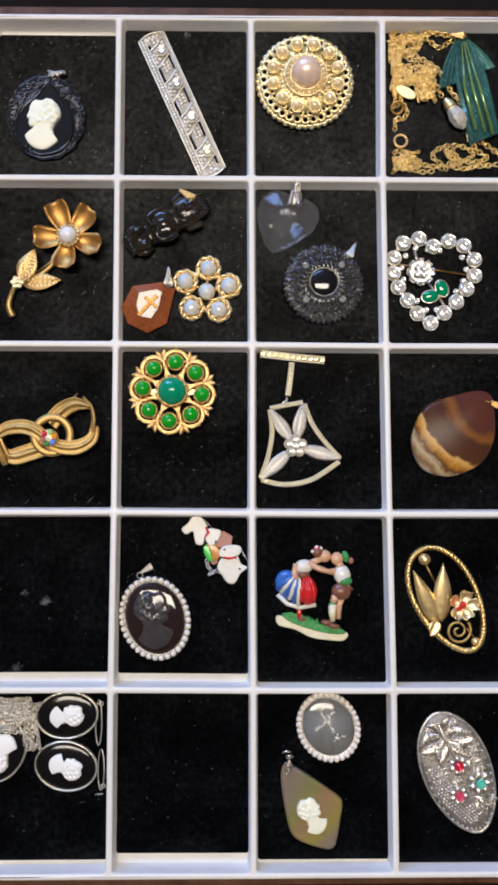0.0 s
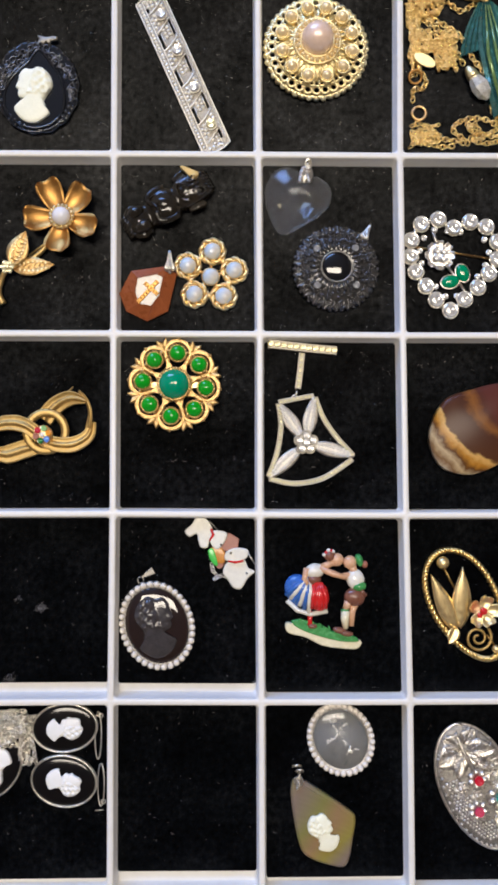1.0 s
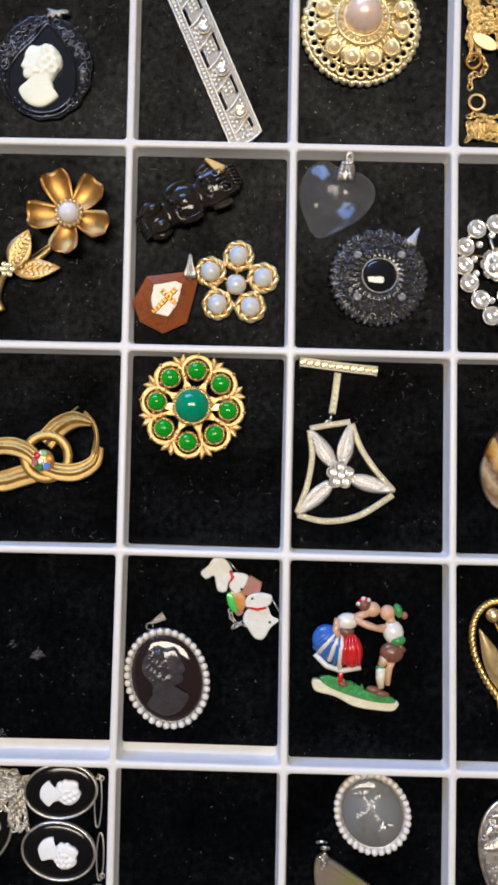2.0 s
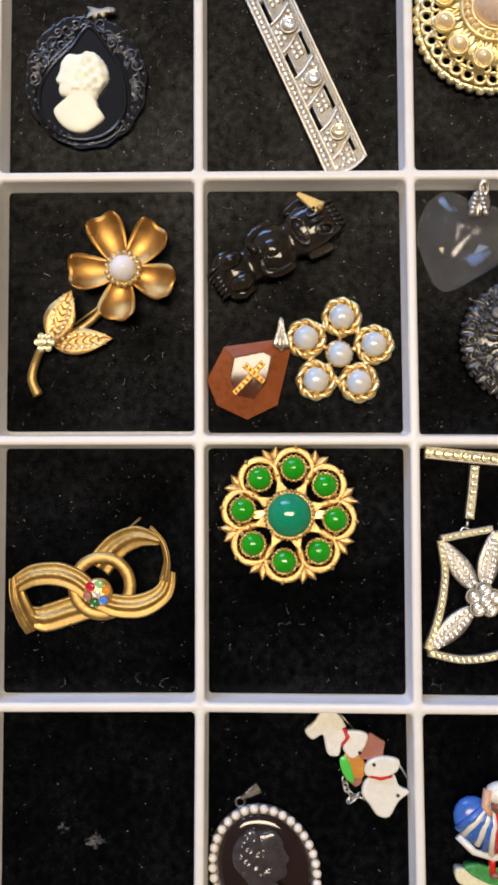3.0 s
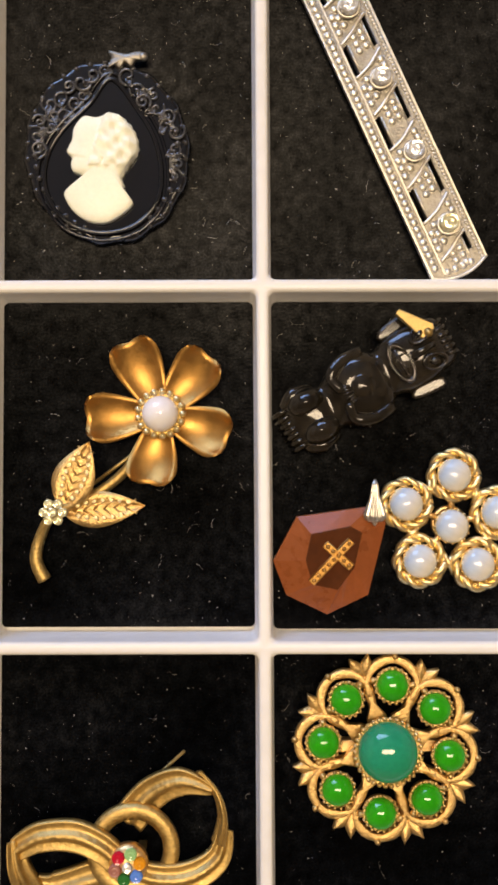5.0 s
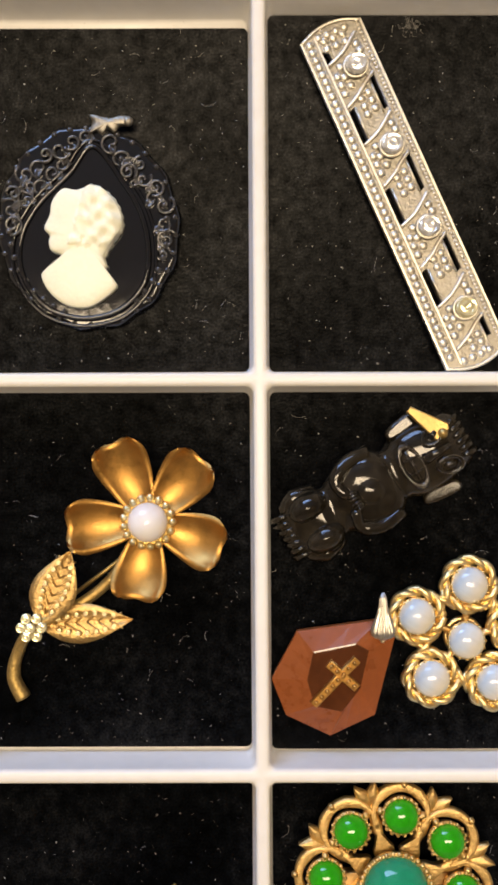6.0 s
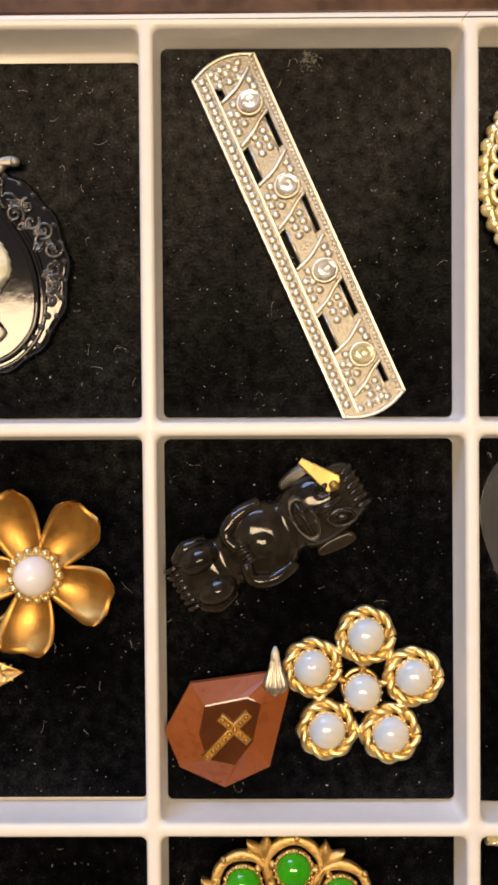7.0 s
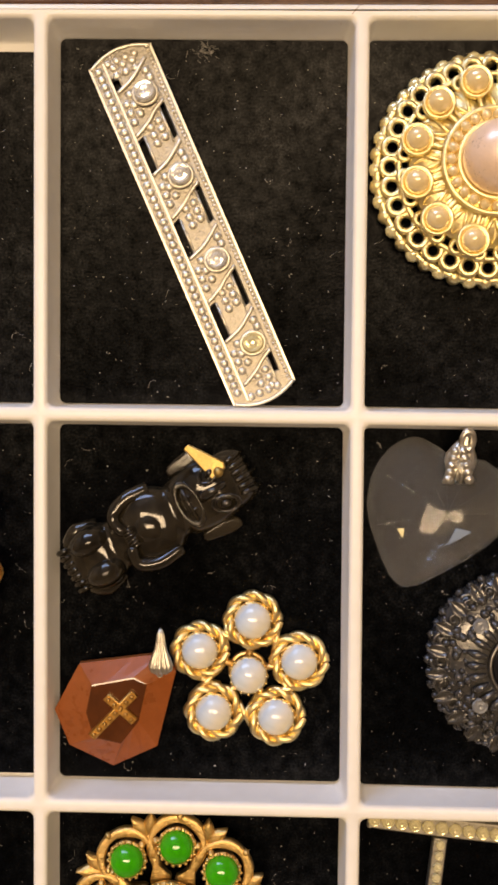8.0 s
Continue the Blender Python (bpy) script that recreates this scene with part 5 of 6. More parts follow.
# ---- green cabochon brooch ----
def green_brooch():
    t = thing("green_brooch", -30.2, -148.1, "openwork gold brooch with nine green cabochons", "brooch", z=2.2)
    t.scale = (0.95, 0.95, 1.0)
    part("pin_back", merge(bar((-12, 0), (12, 0), 2.4, -0.4, 1.4), box(-11, -9, -1.2, 1.2, -2.2, 0), box(9, 11, -1.2, 1.2, -2.2, 0), tube([(-10, 0, -1.5), (10, 0, -1.5)], 0.4, 6)), GOLD, t)
    g = []
    for k in range(8):
        a = radians(84 - 45 * k)
        ca, sa = math.cos(a), math.sin(a)
        x, y = 11.9 * ca, 11.9 * sa
        g.append(moved(lathe([(2.9, 1.2), (3.4, 2.6), (3.25, 3.3), (2.95, 3.0)], 24), x, y, 0))
        for i in range(18):
            b = TAU * i / 18
            g.append(ball(0.38, x + 3.3 * math.cos(b), y + 3.3 * math.sin(b), 3.3, 6))
        rows = []
        for i in range(23):
            u = i / 22
            e = a + 2.15 * (2 * u - 1)
            w = 0.5 + 1.15 * math.sin(math.pi * u) ** 0.7 + 0.25 * math.cos(TAU * 3 * u)
            rows.append([(x + (4.75 + q * w) * math.cos(e), y + (4.75 + q * w) * math.sin(e), 2.7 + h) for q, h in ((-0.5, -0.9), (-0.5, 0.0), (-0.3, 0.3), (0.0, 0.1), (0.3, 0.3), (0.5, 0.0), (0.5, -0.9))])
        g.append(loft(rows, True, True))
        g.append(ball(0.62, 17.3 * ca, 17.3 * sa, 2.9, 8))
        b = a + radians(22.5)
        for s in (-1, 1):
            g.append(moved(leaf(4.6, 2.4, -0.5, 0.7, thick=0.8), 13.6 * math.cos(b), 13.6 * math.sin(b), 2.5, math.degrees(b) + s * 24))
        g.append(moved(pillow(smooth([(5.4, -1.9), (8.0, -0.8), (10.5, -1.0), (13.8, -0.5), (13.8, 0.5), (10.5, 1.0), (8.0, 0.8), (5.4, 1.9)], 3, True), 1.4, 2.4, 0.5, 4), 0, 0, 0, math.degrees(b)))
        g += [ball(0.7, 12.9 * math.cos(b) - s * 1.3 * math.sin(b), 12.9 * math.sin(b) + s * 1.3 * math.cos(b), 3.0, 8) for s in (-1, 1)]
    part("openwork", merge(*g), ROSY_GOLD, t)
    part("centre_cup", lathe([(5.2, 2.0), (6.0, 3.4), (6.3, 4.4), (5.9, 4.8), (5.5, 4.4)], 36), ROSY_GOLD, t)
    many("rim_bead", ball(0.48, n=8), GOLD, t, ring_of(34, 6.15, 4.8))
    part("centre_cabochon", dome(5.6, 4.2, 4.6, 40, 10), JADE, t, "large blue-green cabochon")
    many("cabochon", dome(2.95, 2.2, 3.0, 28, 8), GREEN, t, [(11.9 * math.cos(radians(84 - 45 * k)), 11.9 * math.sin(radians(84 - 45 * k)), 0.2) for k in range(8)])


green_brooch()


# ---- rhinestone trillium brooch ----
def trillium_brooch():
    c = (16.1, -168.8)
    t = thing("trillium_brooch", c[0] + 0.6, c[1], "silver rhinestone brooch with four pave petals below a bar", "brooch")
    def strip(name, pts, width, z0=1.0, step=1.5, n=8):
        path = smooth(local(pts, c), n)
        part(name, ribbon(path, np.full(len(path), width), z0, z0 + 1.5), CAST_SILVER, t)
        d = np.r_[0, np.cumsum(np.linalg.norm(np.diff(path, axis=0), axis=1))]
        many("pave_stone", gem(width * 0.36, 0.8, 7), YELLOW_STRASS, t, [(np.interp(s, d, path[:, 0]), np.interp(s, d, path[:, 1]), z0 + 1.25) for s in np.arange(0.9, d[-1] - 0.4, step)], True)
    strip("top_bar", [(2.8, -132.9), (15, -134.3), (27.6, -135.5)], 3.2, step=2.3)
    strip("drop_bar", [(15.0, -136.2), (14.2, -143.5), (13.4, -149.4)], 2.3, step=1.9)
    part("jump_ring", merge(moved(torus(1.1, 0.3, 16, 6), *spot(12.4, -152.6, c), 1.6), tube([(*spot(13.2, -149.6, c), 1.6), (*spot(12.8, -151.6, c), 1.8)], 0.4, 6)), SILVER, t)
    strip("frame_side", [(6.4, -154.2), (12.6, -153.0), (19.2, -151.8)], 1.9)
    strip("frame_side", [(6.4, -154.6), (7.3, -163.0), (5.8, -172.5), (2.8, -181.0)], 2.0)
    strip("frame_side", [(19.6, -152.4), (22.6, -160.0), (27.4, -167.0), (33.2, -173.4)], 2.0)
    strip("frame_side", [(3.0, -181.6), (12.0, -183.4), (22.5, -181.4), (33.0, -174.6)], 2.0)
    for tip in ((6.4, -154.4), (19.4, -152.0), (2.6, -181.6), (33.8, -173.6)):
        d = np.array(spot(*tip, c))
        ln, a = np.linalg.norm(d), math.degrees(math.atan2(d[1], d[0]))
        w = 5.0
        out = smooth([(2.0, 0), (ln * 0.35, -w * 0.46), (ln * 0.65, -w * 0.48), (ln, 0), (ln * 0.65, w * 0.48), (ln * 0.35, w * 0.46)], 5, True)
        petal_ob = part("petal", moved(pillow(out, 1.4, 2.6, 0.5), 0, 0, 0, a), PAVE_SILVER, t)
        pts = []
        for u in np.arange(0.26, 0.9, 1.35 / ln):
            for s in (-0.2, 0.2):
                x, y = ln * u, s * w * math.sin(math.pi * min(1, u))
                pts.append((x * math.cos(radians(a)) - y * math.sin(radians(a)), x * math.sin(radians(a)) + y * math.cos(radians(a)), 2.75))
        many("pave_stone", gem(0.72, 0.8, 7), STRASS, petal_ob, pts, True)
    many("flower_petal", lathe([(1.7, 2.0), (2.1, 3.4), (2.0, 3.9), (1.6, 3.6), (0.6, 3.5)], 18), CAST_SILVER, t, [(2.5 * math.cos(TAU * k / 5 + 0.3), 2.5 * math.sin(TAU * k / 5 + 0.3), 0.4) for k in range(5)])
    many("flower_stone", gem(1.3, 1.0, 8), STRASS, t, [(2.5 * math.cos(TAU * k / 5 + 0.3), 2.5 * math.sin(TAU * k / 5 + 0.3), 3.8) for k in range(5)] + [(0, 0, 4.4)], True)


trillium_brooch()


# ---- tiger's eye pendant ----
def tiger_pendant():
    c = (77.5, -164.5)
    t = thing("tiger_eye_pendant", *c, "polished brown and gold banded tiger's eye pendant", "pendant")
    out = smooth(local([(62.0, -162.4), (61.6, -170.5), (66.0, -178.0), (75.3, -180.4), (84.0, -177.6), (89.6, -173.2), (93.2, -165.0), (93.2, -154.0), (91.8, -149.0), (86.6, -147.4), (76.0, -149.8), (67.2, -153.2)], c), 5, True)
    part("stone", pillow(out, 0.4, 3.2, 3.0, 8), TIGER, t)
    g = [moved(plate([(0, -0.9), (3.6, -1.5), (3.6, 1.5), (0, 0.9)], 0, 0.9, 0.2), *spot(91.4, -152.4, c), 4.6, -18), tube([(*spot(89.0, -151.6, c), 4.9), (*spot(92.0, -152.6, c), 5.4)], 0.35, 6)]
    part("bail", merge(*g), BRASS, t, "small brass bail")


tiger_pendant()


# ---- oval pendants framed with seed pearls ----
def pearl_frame(t, rx, ry, n, rim, pearl_r=1.1):
    part("frame", merge(moved(torus(1, 0.09, 64, 8, rx - 1.6, ry - 1.6), 0, 0, 1.6), loft([lift(oval(rx * k, ry * k, 56), z) for k, z in ((0.98, 0.2), (1.0, 1.0), (0.97, 1.5), (0.86, 1.5), (0.84, 0.6))], True, False)), rim, t)
    d = np.linspace(0, TAU, 721)
    arc = np.r_[0, np.cumsum(np.hypot(np.diff(rx * 0.93 * np.cos(d)), np.diff(ry * 0.93 * np.sin(d))))]
    ang = [np.interp(arc[-1] * k / n, arc, d) for k in range(n)]
    many("seed_pearl", ball(pearl_r, n=12), PEARL, t, [(rx * 0.93 * math.cos(a), ry * 0.93 * math.sin(a), 1.9) for a in ang])


def dark_pearl_pendant():
    t = thing("dark_cameo_pendant", -36.4, -233.6, "dark brown glass oval pendant framed in seed pearls", "pendant", turn=19)
    pearl_frame(t, 13.2, 16.0, 36, PEWTER)
    part("glass", dome(1, 1.6, 1.6, 48, 6, 11.0, 13.6), BROWN_GLASS, t)
    part("relief", moved(relief(21.5, 0, -1), -0.4, -0.2, 2.8, -12, (1, 1, 0.8)), DARK_RELIEF, t, "glossy dark raised relief")
    part("bail", merge(moved(torus(1.1, 0.3, 16, 6), -0.4, 17.0, 1.2), moved(plate([(0, -0.5), (5.0, -1.4), (5.0, 1.4), (0, 0.5)], 0, 0.9, 0.2), 0.2, 17.8, 0.8, 12)), PEWTER, t, "grey metal bail")


dark_pearl_pendant()


def clear_pearl_pendant():
    t = thing("clear_cameo_brooch", 28.6, -273.8, "clear glass oval brooch framed in seed pearls", "brooch", turn=29)
    pearl_frame(t, 11.6, 13.2, 34, OLD_SILVER, 1.05)
    part("backing", loft([lift(oval(9.6, 11.2), 0.9), lift(oval(9.6, 11.2), 1.1)], True, True), FROST, t)
    part("glass", dome(1, 1.8, 1.4, 48, 6, 9.7, 11.3), CRYSTAL, t).visible_shadow = False
    # Small bright balls stand in for the highlights scattered over the clear relief.
    g, r2 = [], random.Random(4)
    for x0, y0, x1, y1, n in ((-5.0, 6.6, -1.2, 6.8, 9), (-4.8, -0.4, -1.6, 1.6, 9), (-2.2, 5.2, -1.0, 2.2, 6), (-1.0, 3.4, 2.4, 6.0, 8), (0.6, 0.6, 3.8, -4.2, 12), (1.4, -4.6, 5.6, -3.6, 8)):
        for k in range(n):
            u = k / (n - 1)
            g.append(ball(r2.uniform(0.28, 0.6), x0 + (x1 - x0) * u + r2.uniform(-0.5, 0.5), y0 + (y1 - y0) * u + r2.uniform(-0.5, 0.5), 2.6, 8, 1, 1, 0.5))
    part("relief", moved(merge(*g), 0, 0, 0, -26), STRASS, t, "bright bits set as glints of the relief under the glass")


clear_pearl_pendant()


# ---- two little white dogs on a brooch ----
def dog_brooch():
    c = (-14.5, -208.0)
    t = thing("dog_brooch", c[0] + 0.4, c[1] + 1.5, "enamel brooch with two white terriers and a small cart", "brooch")
    t.scale = (1.0, 0.95, 1.0)
    def body(pts, z0, z1):
        return plate(smooth(local(pts, c), 3, True), z0, z1 + 0.3, 0.5)
    one = [(-24.6, -199.0), (-27.0, -201.4), (-25.2, -203.6), (-22.8, -202.4), (-22.2, -204.6), (-21.4, -207.4), (-18.8, -207.6), (-18.0, -204.4), (-16.4, -204.2), (-17.2, -200.0), (-19.6, -196.6), (-22.8, -196.4)]
    head = [(-17.4, -201.6), (-17.9, -205.8), (-15.6, -208.2), (-13.2, -206.2), (-11.8, -202.4), (-14.4, -201.2)]
    part("figure", merge(body(one, 1.4, 2.8), body(head, 2.0, 3.4)), WHITE_PAINT, t, "white enamel terrier")
    two = [(-12.4, -213.6), (-13.4, -217.0), (-11.6, -219.8), (-9.6, -222.6), (-6.8, -222.8), (-4.6, -219.0), (-2.0, -216.6), (-4.4, -215.2), (-5.8, -212.0), (-9.0, -211.2)]
    head = [(-12.4, -209.4), (-12.6, -212.2), (-8.6, -213.0), (-5.0, -211.4), (-4.4, -208.6), (-7.4, -207.6), (-10.4, -208.0)]
    part("figure", merge(body(two, 1.4, 2.8), body(head, 2.2, 3.4)), WHITE_PAINT, t, "white enamel terrier")
    part("collar", tube([(*spot(-17.6, -200.6, c), 3.0), (*spot(-16.8, -202.6, c), 3.7), (*spot(-17.9, -205.0, c), 3.0)], 0.55, 6), RED_PAINT, t, "red collar")
    part("collar", tube([(*spot(-11.6, -212.4, c), 3.2), (*spot(-9.0, -213.0, c), 3.7), (*spot(-6.2, -212.4, c), 3.2)], 0.5, 6), RED_PAINT, t, "red collar")
    for x, y in ((-14.0, -206.4), (-10.6, -209.4), (-5.0, -217.0)):
        part("eye", ball(0.45, *spot(x, y, c), 4.2, 7), BLACK_PAINT, t)
    part("rose_panel", plate(local([(-14.6, -208.6), (-8.4, -209.2), (-7.6, -204.4), (-11.0, -202.2), (-14.0, -203.4)], c), 1.0, 2.2, 0.2), PINK_BROWN, t, "dusty rose enamel panel")
    part("rose_panel", plate(smooth(local([(-20.4, -207.6), (-18.0, -206.2), (-14.0, -207.4), (-12.4, -212.0), (-14.8, -215.4), (-17.4, -211.6)], c), 4, True), 0.8, 1.9, 0.2), PINK_BROWN, t)
    part("cart", pillow(smooth(local([(-17.8, -208.0), (-15.0, -206.8), (-12.4, -210.0), (-13.2, -213.4), (-16.0, -212.6)], c), 4, True), 1.2, 2.2, 0.4), ORANGE_PAINT, t, "orange enamel cart")
    part("leaf_patch", pillow(smooth(local([(-18.6, -208.4), (-16.8, -208.2), (-15.2, -213.8), (-16.6, -214.0), (-18.2, -211.4)], c), 4, True), 1.5, 2.7, 0.3), BRIGHT_GREEN, t, "bright green enamel patch")
    part("chain", links([(x - c[0], y - c[1], 1.0) for x, y in ((-17.4, -214.2), (-17.0, -216.4), (-15.2, -218.4), (-16.4, -219.4), (-13.6, -218.0), (-12.0, -218.6))], 1.5, 0.24), OLD_SILVER, t, "tiny silver chain")
    part("pin_wire", merge(tube([(*spot(-18.4, -197.6, c), 0.9), (*spot(-15.2, -201.4, c), 0.9)], 0.22, 5), tube([(*spot(-4.6, -209.6, c), 0.9), (*spot(-2.0, -214.0, c), 0.9)], 0.22, 5)), OLD_SILVER, t)


dog_brooch()


# ---- painted figurine brooch: one mesh ----
def figurine_brooch():
    c = (22, -224)
    geos = []
    def put(mat, geo):
        geos.append((mat, geo))
    def el(mat, x, y, z, rx, ry, rz, turn=0, n=14):
        put(mat, ball(1, x - c[0], y - c[1], z, n, rx, ry, rz, turn))
    def limb(mat, pts, r):
        put(mat, tube([(x - c[0], y - c[1], z) for x, y, z in pts], r, 8))
    base = smooth(local([(9.0, -232.6), (9.4, -236.2), (15.4, -238.0), (21.0, -241.0), (27.0, -242.0), (32.6, -242.2), (33.8, -239.2), (27.0, -238.6), (20.0, -237.0), (14.0, -234.0)], c), 4, True)
    put(CREAM_PAINT, plate(base, 0.2, 3.0, 0.4))
    grass = smooth(local([(10.6, -232.2), (13.6, -235.0), (20.0, -237.6), (27.0, -239.4), (32.8, -239.6), (31.6, -237.6), (25.0, -236.0), (19.0, -233.4), (14.0, -231.4)], c), 4, True)
    put(GREEN_PAINT, plate(grass, 0.6, 3.4, 0.4))
    r2 = random.Random(2)
    for k in range(16):
        x = r2.uniform(12, 24)
        put(GREEN_PAINT, moved(leaf(2.6, 0.8, 0.1, 0.3), x - c[0], -233.2 - (x - 12) * 0.26 - c[1], 3.2, r2.uniform(60, 130)))
    el(BLUE_PAINT, 13.6, -221.0, 3.0, 5.0, 6.4, 2.6, 28, 18)
    for k in range(6):
        limb(WHITE_PAINT if k % 2 else BLUE_PAINT, [(16.5, -215.4, 4.4), (12.2 + 0.9 * k, -219.0 - 0.5 * k, 5.6), (8.8 + 1.5 * k, -222.4 - 1.3 * k, 4.0)], [0.5, 1.0, 0.8])
    limb(WHITE_PAINT, [(9.2, -224.4, 3.4), (12.6, -228.0, 3.8), (17.0, -229.4, 3.8), (22.6, -228.4, 3.4)], 0.9)
    el(RED_PAINT, 19.6, -222.8, 4.2, 3.6, 5.6, 2.6, 6, 18)
    for k in range(4):
        limb(RED_PAINT, [(18.6 + 0.6 * k, -217.6, 5.8), (17.6 + 1.4 * k, -222.6, 6.6), (17.2 + 1.6 * k, -227.2, 5.6)], [0.4, 0.7, 0.5])
    limb(RED_PAINT, [(17.0, -228.4, 3.0), (16.8, -231.4, 3.0), (16.8, -233.4, 3.2)], [1.1, 0.8, 1.0])
    el(BROWN_PAINT, 17.6, -233.8, 3.6, 1.6, 0.9, 0.9)
    el(WHITE_PAINT, 18.4, -213.6, 4.4, 3.4, 2.8, 2.2, 10)
    el(BROWN_PAINT, 18.2, -216.8, 4.4, 2.4, 2.0, 2.0)
    limb(SKIN_PAINT, [(15.8, -212.6, 5.0), (14.8, -216.4, 5.4), (16.0, -218.4, 5.6)], [1.2, 0.9, 0.8])
    limb(SKIN_PAINT, [(20.0, -212.4, 5.0), (24.4, -214.8, 5.4), (29.0, -216.0, 5.2)], [1.3, 1.0, 1.0])
    limb(SKIN_PAINT, [(31.0, -215.0, 4.6), (27.0, -215.4, 4.6), (23.0, -213.6, 4.6)], [1.1, 0.9, 0.8])
    limb(SKIN_PAINT, [(20.6, -212.4, 4.6), (24.6, -210.6, 4.6)], 1.3)
    limb(SKIN_PAINT, [(31.6, -214.6, 4.2), (30.8, -211.6, 4.4)], 1.4)
    el(SKIN_PAINT, 25.8, -209.6, 4.4, 2.4, 2.5, 2.0)
    el(BROWN_PAINT, 23.4, -208.2, 4.8, 2.0, 2.0, 1.8)
    for s in range(5):
        el(RED_PAINT if s % 2 else WHITE_PAINT, 21.6 + 0.7 * s, -206.8 + 0.3 * s - 0.5 * abs(s - 2), 5.2, 0.8, 0.8, 0.8, n=8)
    el(SKIN_PAINT, 30.2, -210.6, 4.4, 2.3, 2.6, 2.0)
    el(GREEN_PAINT, 33.2, -209.8, 4.8, 1.3, 2.4, 1.8, 14)
    el(PINK_BROWN, 35.2, -211.4, 4.2, 1.0, 1.3, 0.9)
    el(WHITE_PAINT, 32.0, -216.8, 4.2, 3.1, 4.0, 2.3, 8)
    el(GREEN_PAINT, 33.2, -219.2, 4.8, 2.4, 1.9, 2.0, 10)
    el(BROWN_PAINT, 31.6, -223.2, 4.2, 3.6, 3.4, 2.3, -14)
    limb(SKIN_PAINT, [(31.8, -225.6, 3.6), (31.0, -228.6, 3.4), (30.6, -233.8, 3.2)], [1.4, 1.1, 0.9])
    limb(BROWN_PAINT, [(33.6, -220.6, 5.6), (35.2, -222.6, 4.6)], 0.8)
    limb(SKIN_PAINT, [(29.8, -224.8, 4.0), (28.6, -227.6, 4.0)], [1.6, 1.1])
    limb(GREEN_PAINT, [(28.5, -227.6, 4.0), (28.5, -228.4, 4.0)], 1.45)
    limb(CREAM_PAINT, [(28.6, -228.2, 4.0), (28.4, -231.4, 4.2), (28.6, -234.6, 4.0)], [1.5, 1.4, 0.9])
    el(BROWN_PAINT, 26.6, -235.2, 4.2, 2.4, 1.2, 1.1, -14)
    el(BROWN_PAINT, 29.0, -236.4, 4.4, 2.2, 1.0, 1.0, -8)
    mats = []
    for m, _ in geos:
        if m not in mats:
            mats.append(m)
    v, f = merge(*[g for _, g in geos])
    me = mesh_of("figurine_brooch", (v, f), mats)
    me.polygons.foreach_set("material_index", np.concatenate([np.full(len(g[1]), mats.index(m)) for m, g in geos]).astype(np.int32))
    ob = new("figurine_brooch", me)
    ob.matrix_world = pose(c[0] * 0.001 + 0.0013, c[1] * 0.001 - 0.0003, 0) @ Matrix.Diagonal((1.06, 0.97, 1.0, 1.0))
    tagged(ob, "painted enamel figurine brooch, dancing pair on a grassy base", "brooch")


figurine_brooch()


# ---- oval rope brooch with leaves ----
def rope_brooch():
    c = (72.6, -226.0)
    t = thing("rope_brooch", c[0] + 1.4, c[1] - 0.9, "oval twisted gold wire brooch with leaves and flower", "brooch")
    a = radians(-62)
    path = []
    for i in range(140):
        u = TAU * i / 140
        x, y = 21.0 * math.cos(u), 11.6 * math.sin(u) * (1 - 0.12 * math.cos(u))
        path.append((x * math.cos(a) - y * math.sin(a), x * math.sin(a) + y * math.cos(a), 1.4))
    part("rope_rim", rope(path, 0.62, 0.72, 34, 2), CHAIN_GOLD, t)
    for bx, by, tx, ty, w in ((69.0, -235.6, 59.4, -214.8, 6.4), (70.4, -234.4, 70.7, -212.2, 7.0)):
        d = (tx - bx, ty - by)
        part("leaf", moved(leaf(math.hypot(*d), w, -0.7, 2.6, n=16, power=0.75), *spot(bx, by, c), 2.0, math.degrees(math.atan2(d[1], d[0]))), SATIN_PALE, t)
    part("leaf_base", moved(leaf(6.5, 4.4, 1.0, 0.8), *spot(68.6, -233.6, c), 2.4, -118), SATIN_PALE, t)
    f = spot(77.8, -228.0, c)
    for k, (ang, ln) in enumerate(((72, 6.0), (5, 6.4), (-62, 5.6), (-128, 6.0), (150, 5.4))):
        part("petal", moved(petal(ln, 4.8, 1.3), *f, 4.0, ang), PALE_GOLD, t)
    part("flower_centre", merge(ball(1.4, f[0] - 0.2, f[1] + 0.4, 5.4, 12), ball(1.0, f[0] - 1.6, f[1] - 1.2, 5.2, 10)), RED_PAINT, t, "red enamel flower centre")
    sp = spot(76.4, -237.6, c)
    part("wire_spiral", moved(spiral(5.0, 1.9, 0.55, 0, -1, 46), *sp, 2.0, 40), OLD_GOLD, t)
    for x, y, r in ((64.1, -210.9, 2.3), (82.7, -241.4, 1.5)):
        part("bead", ball(r, *spot(x, y, c), 2.4, 18), SATIN_PALE, t)
    part("wire", merge(tube([(*spot(64.6, -212.5, c), 1.4), (*spot(68.4, -220.0, c), 1.2)], 0.4, 6), tube([(*spot(82.4, -240.2, c), 1.6), (*spot(79.6, -236.6, c), 1.6)], 0.4, 6)), OLD_GOLD, t)


SATIN_PALE = material("satin_pale_gold", (1.0, 0.78, 0.40), 0.40, metal=1, vary=0.10, vscale=400)
rope_brooch()


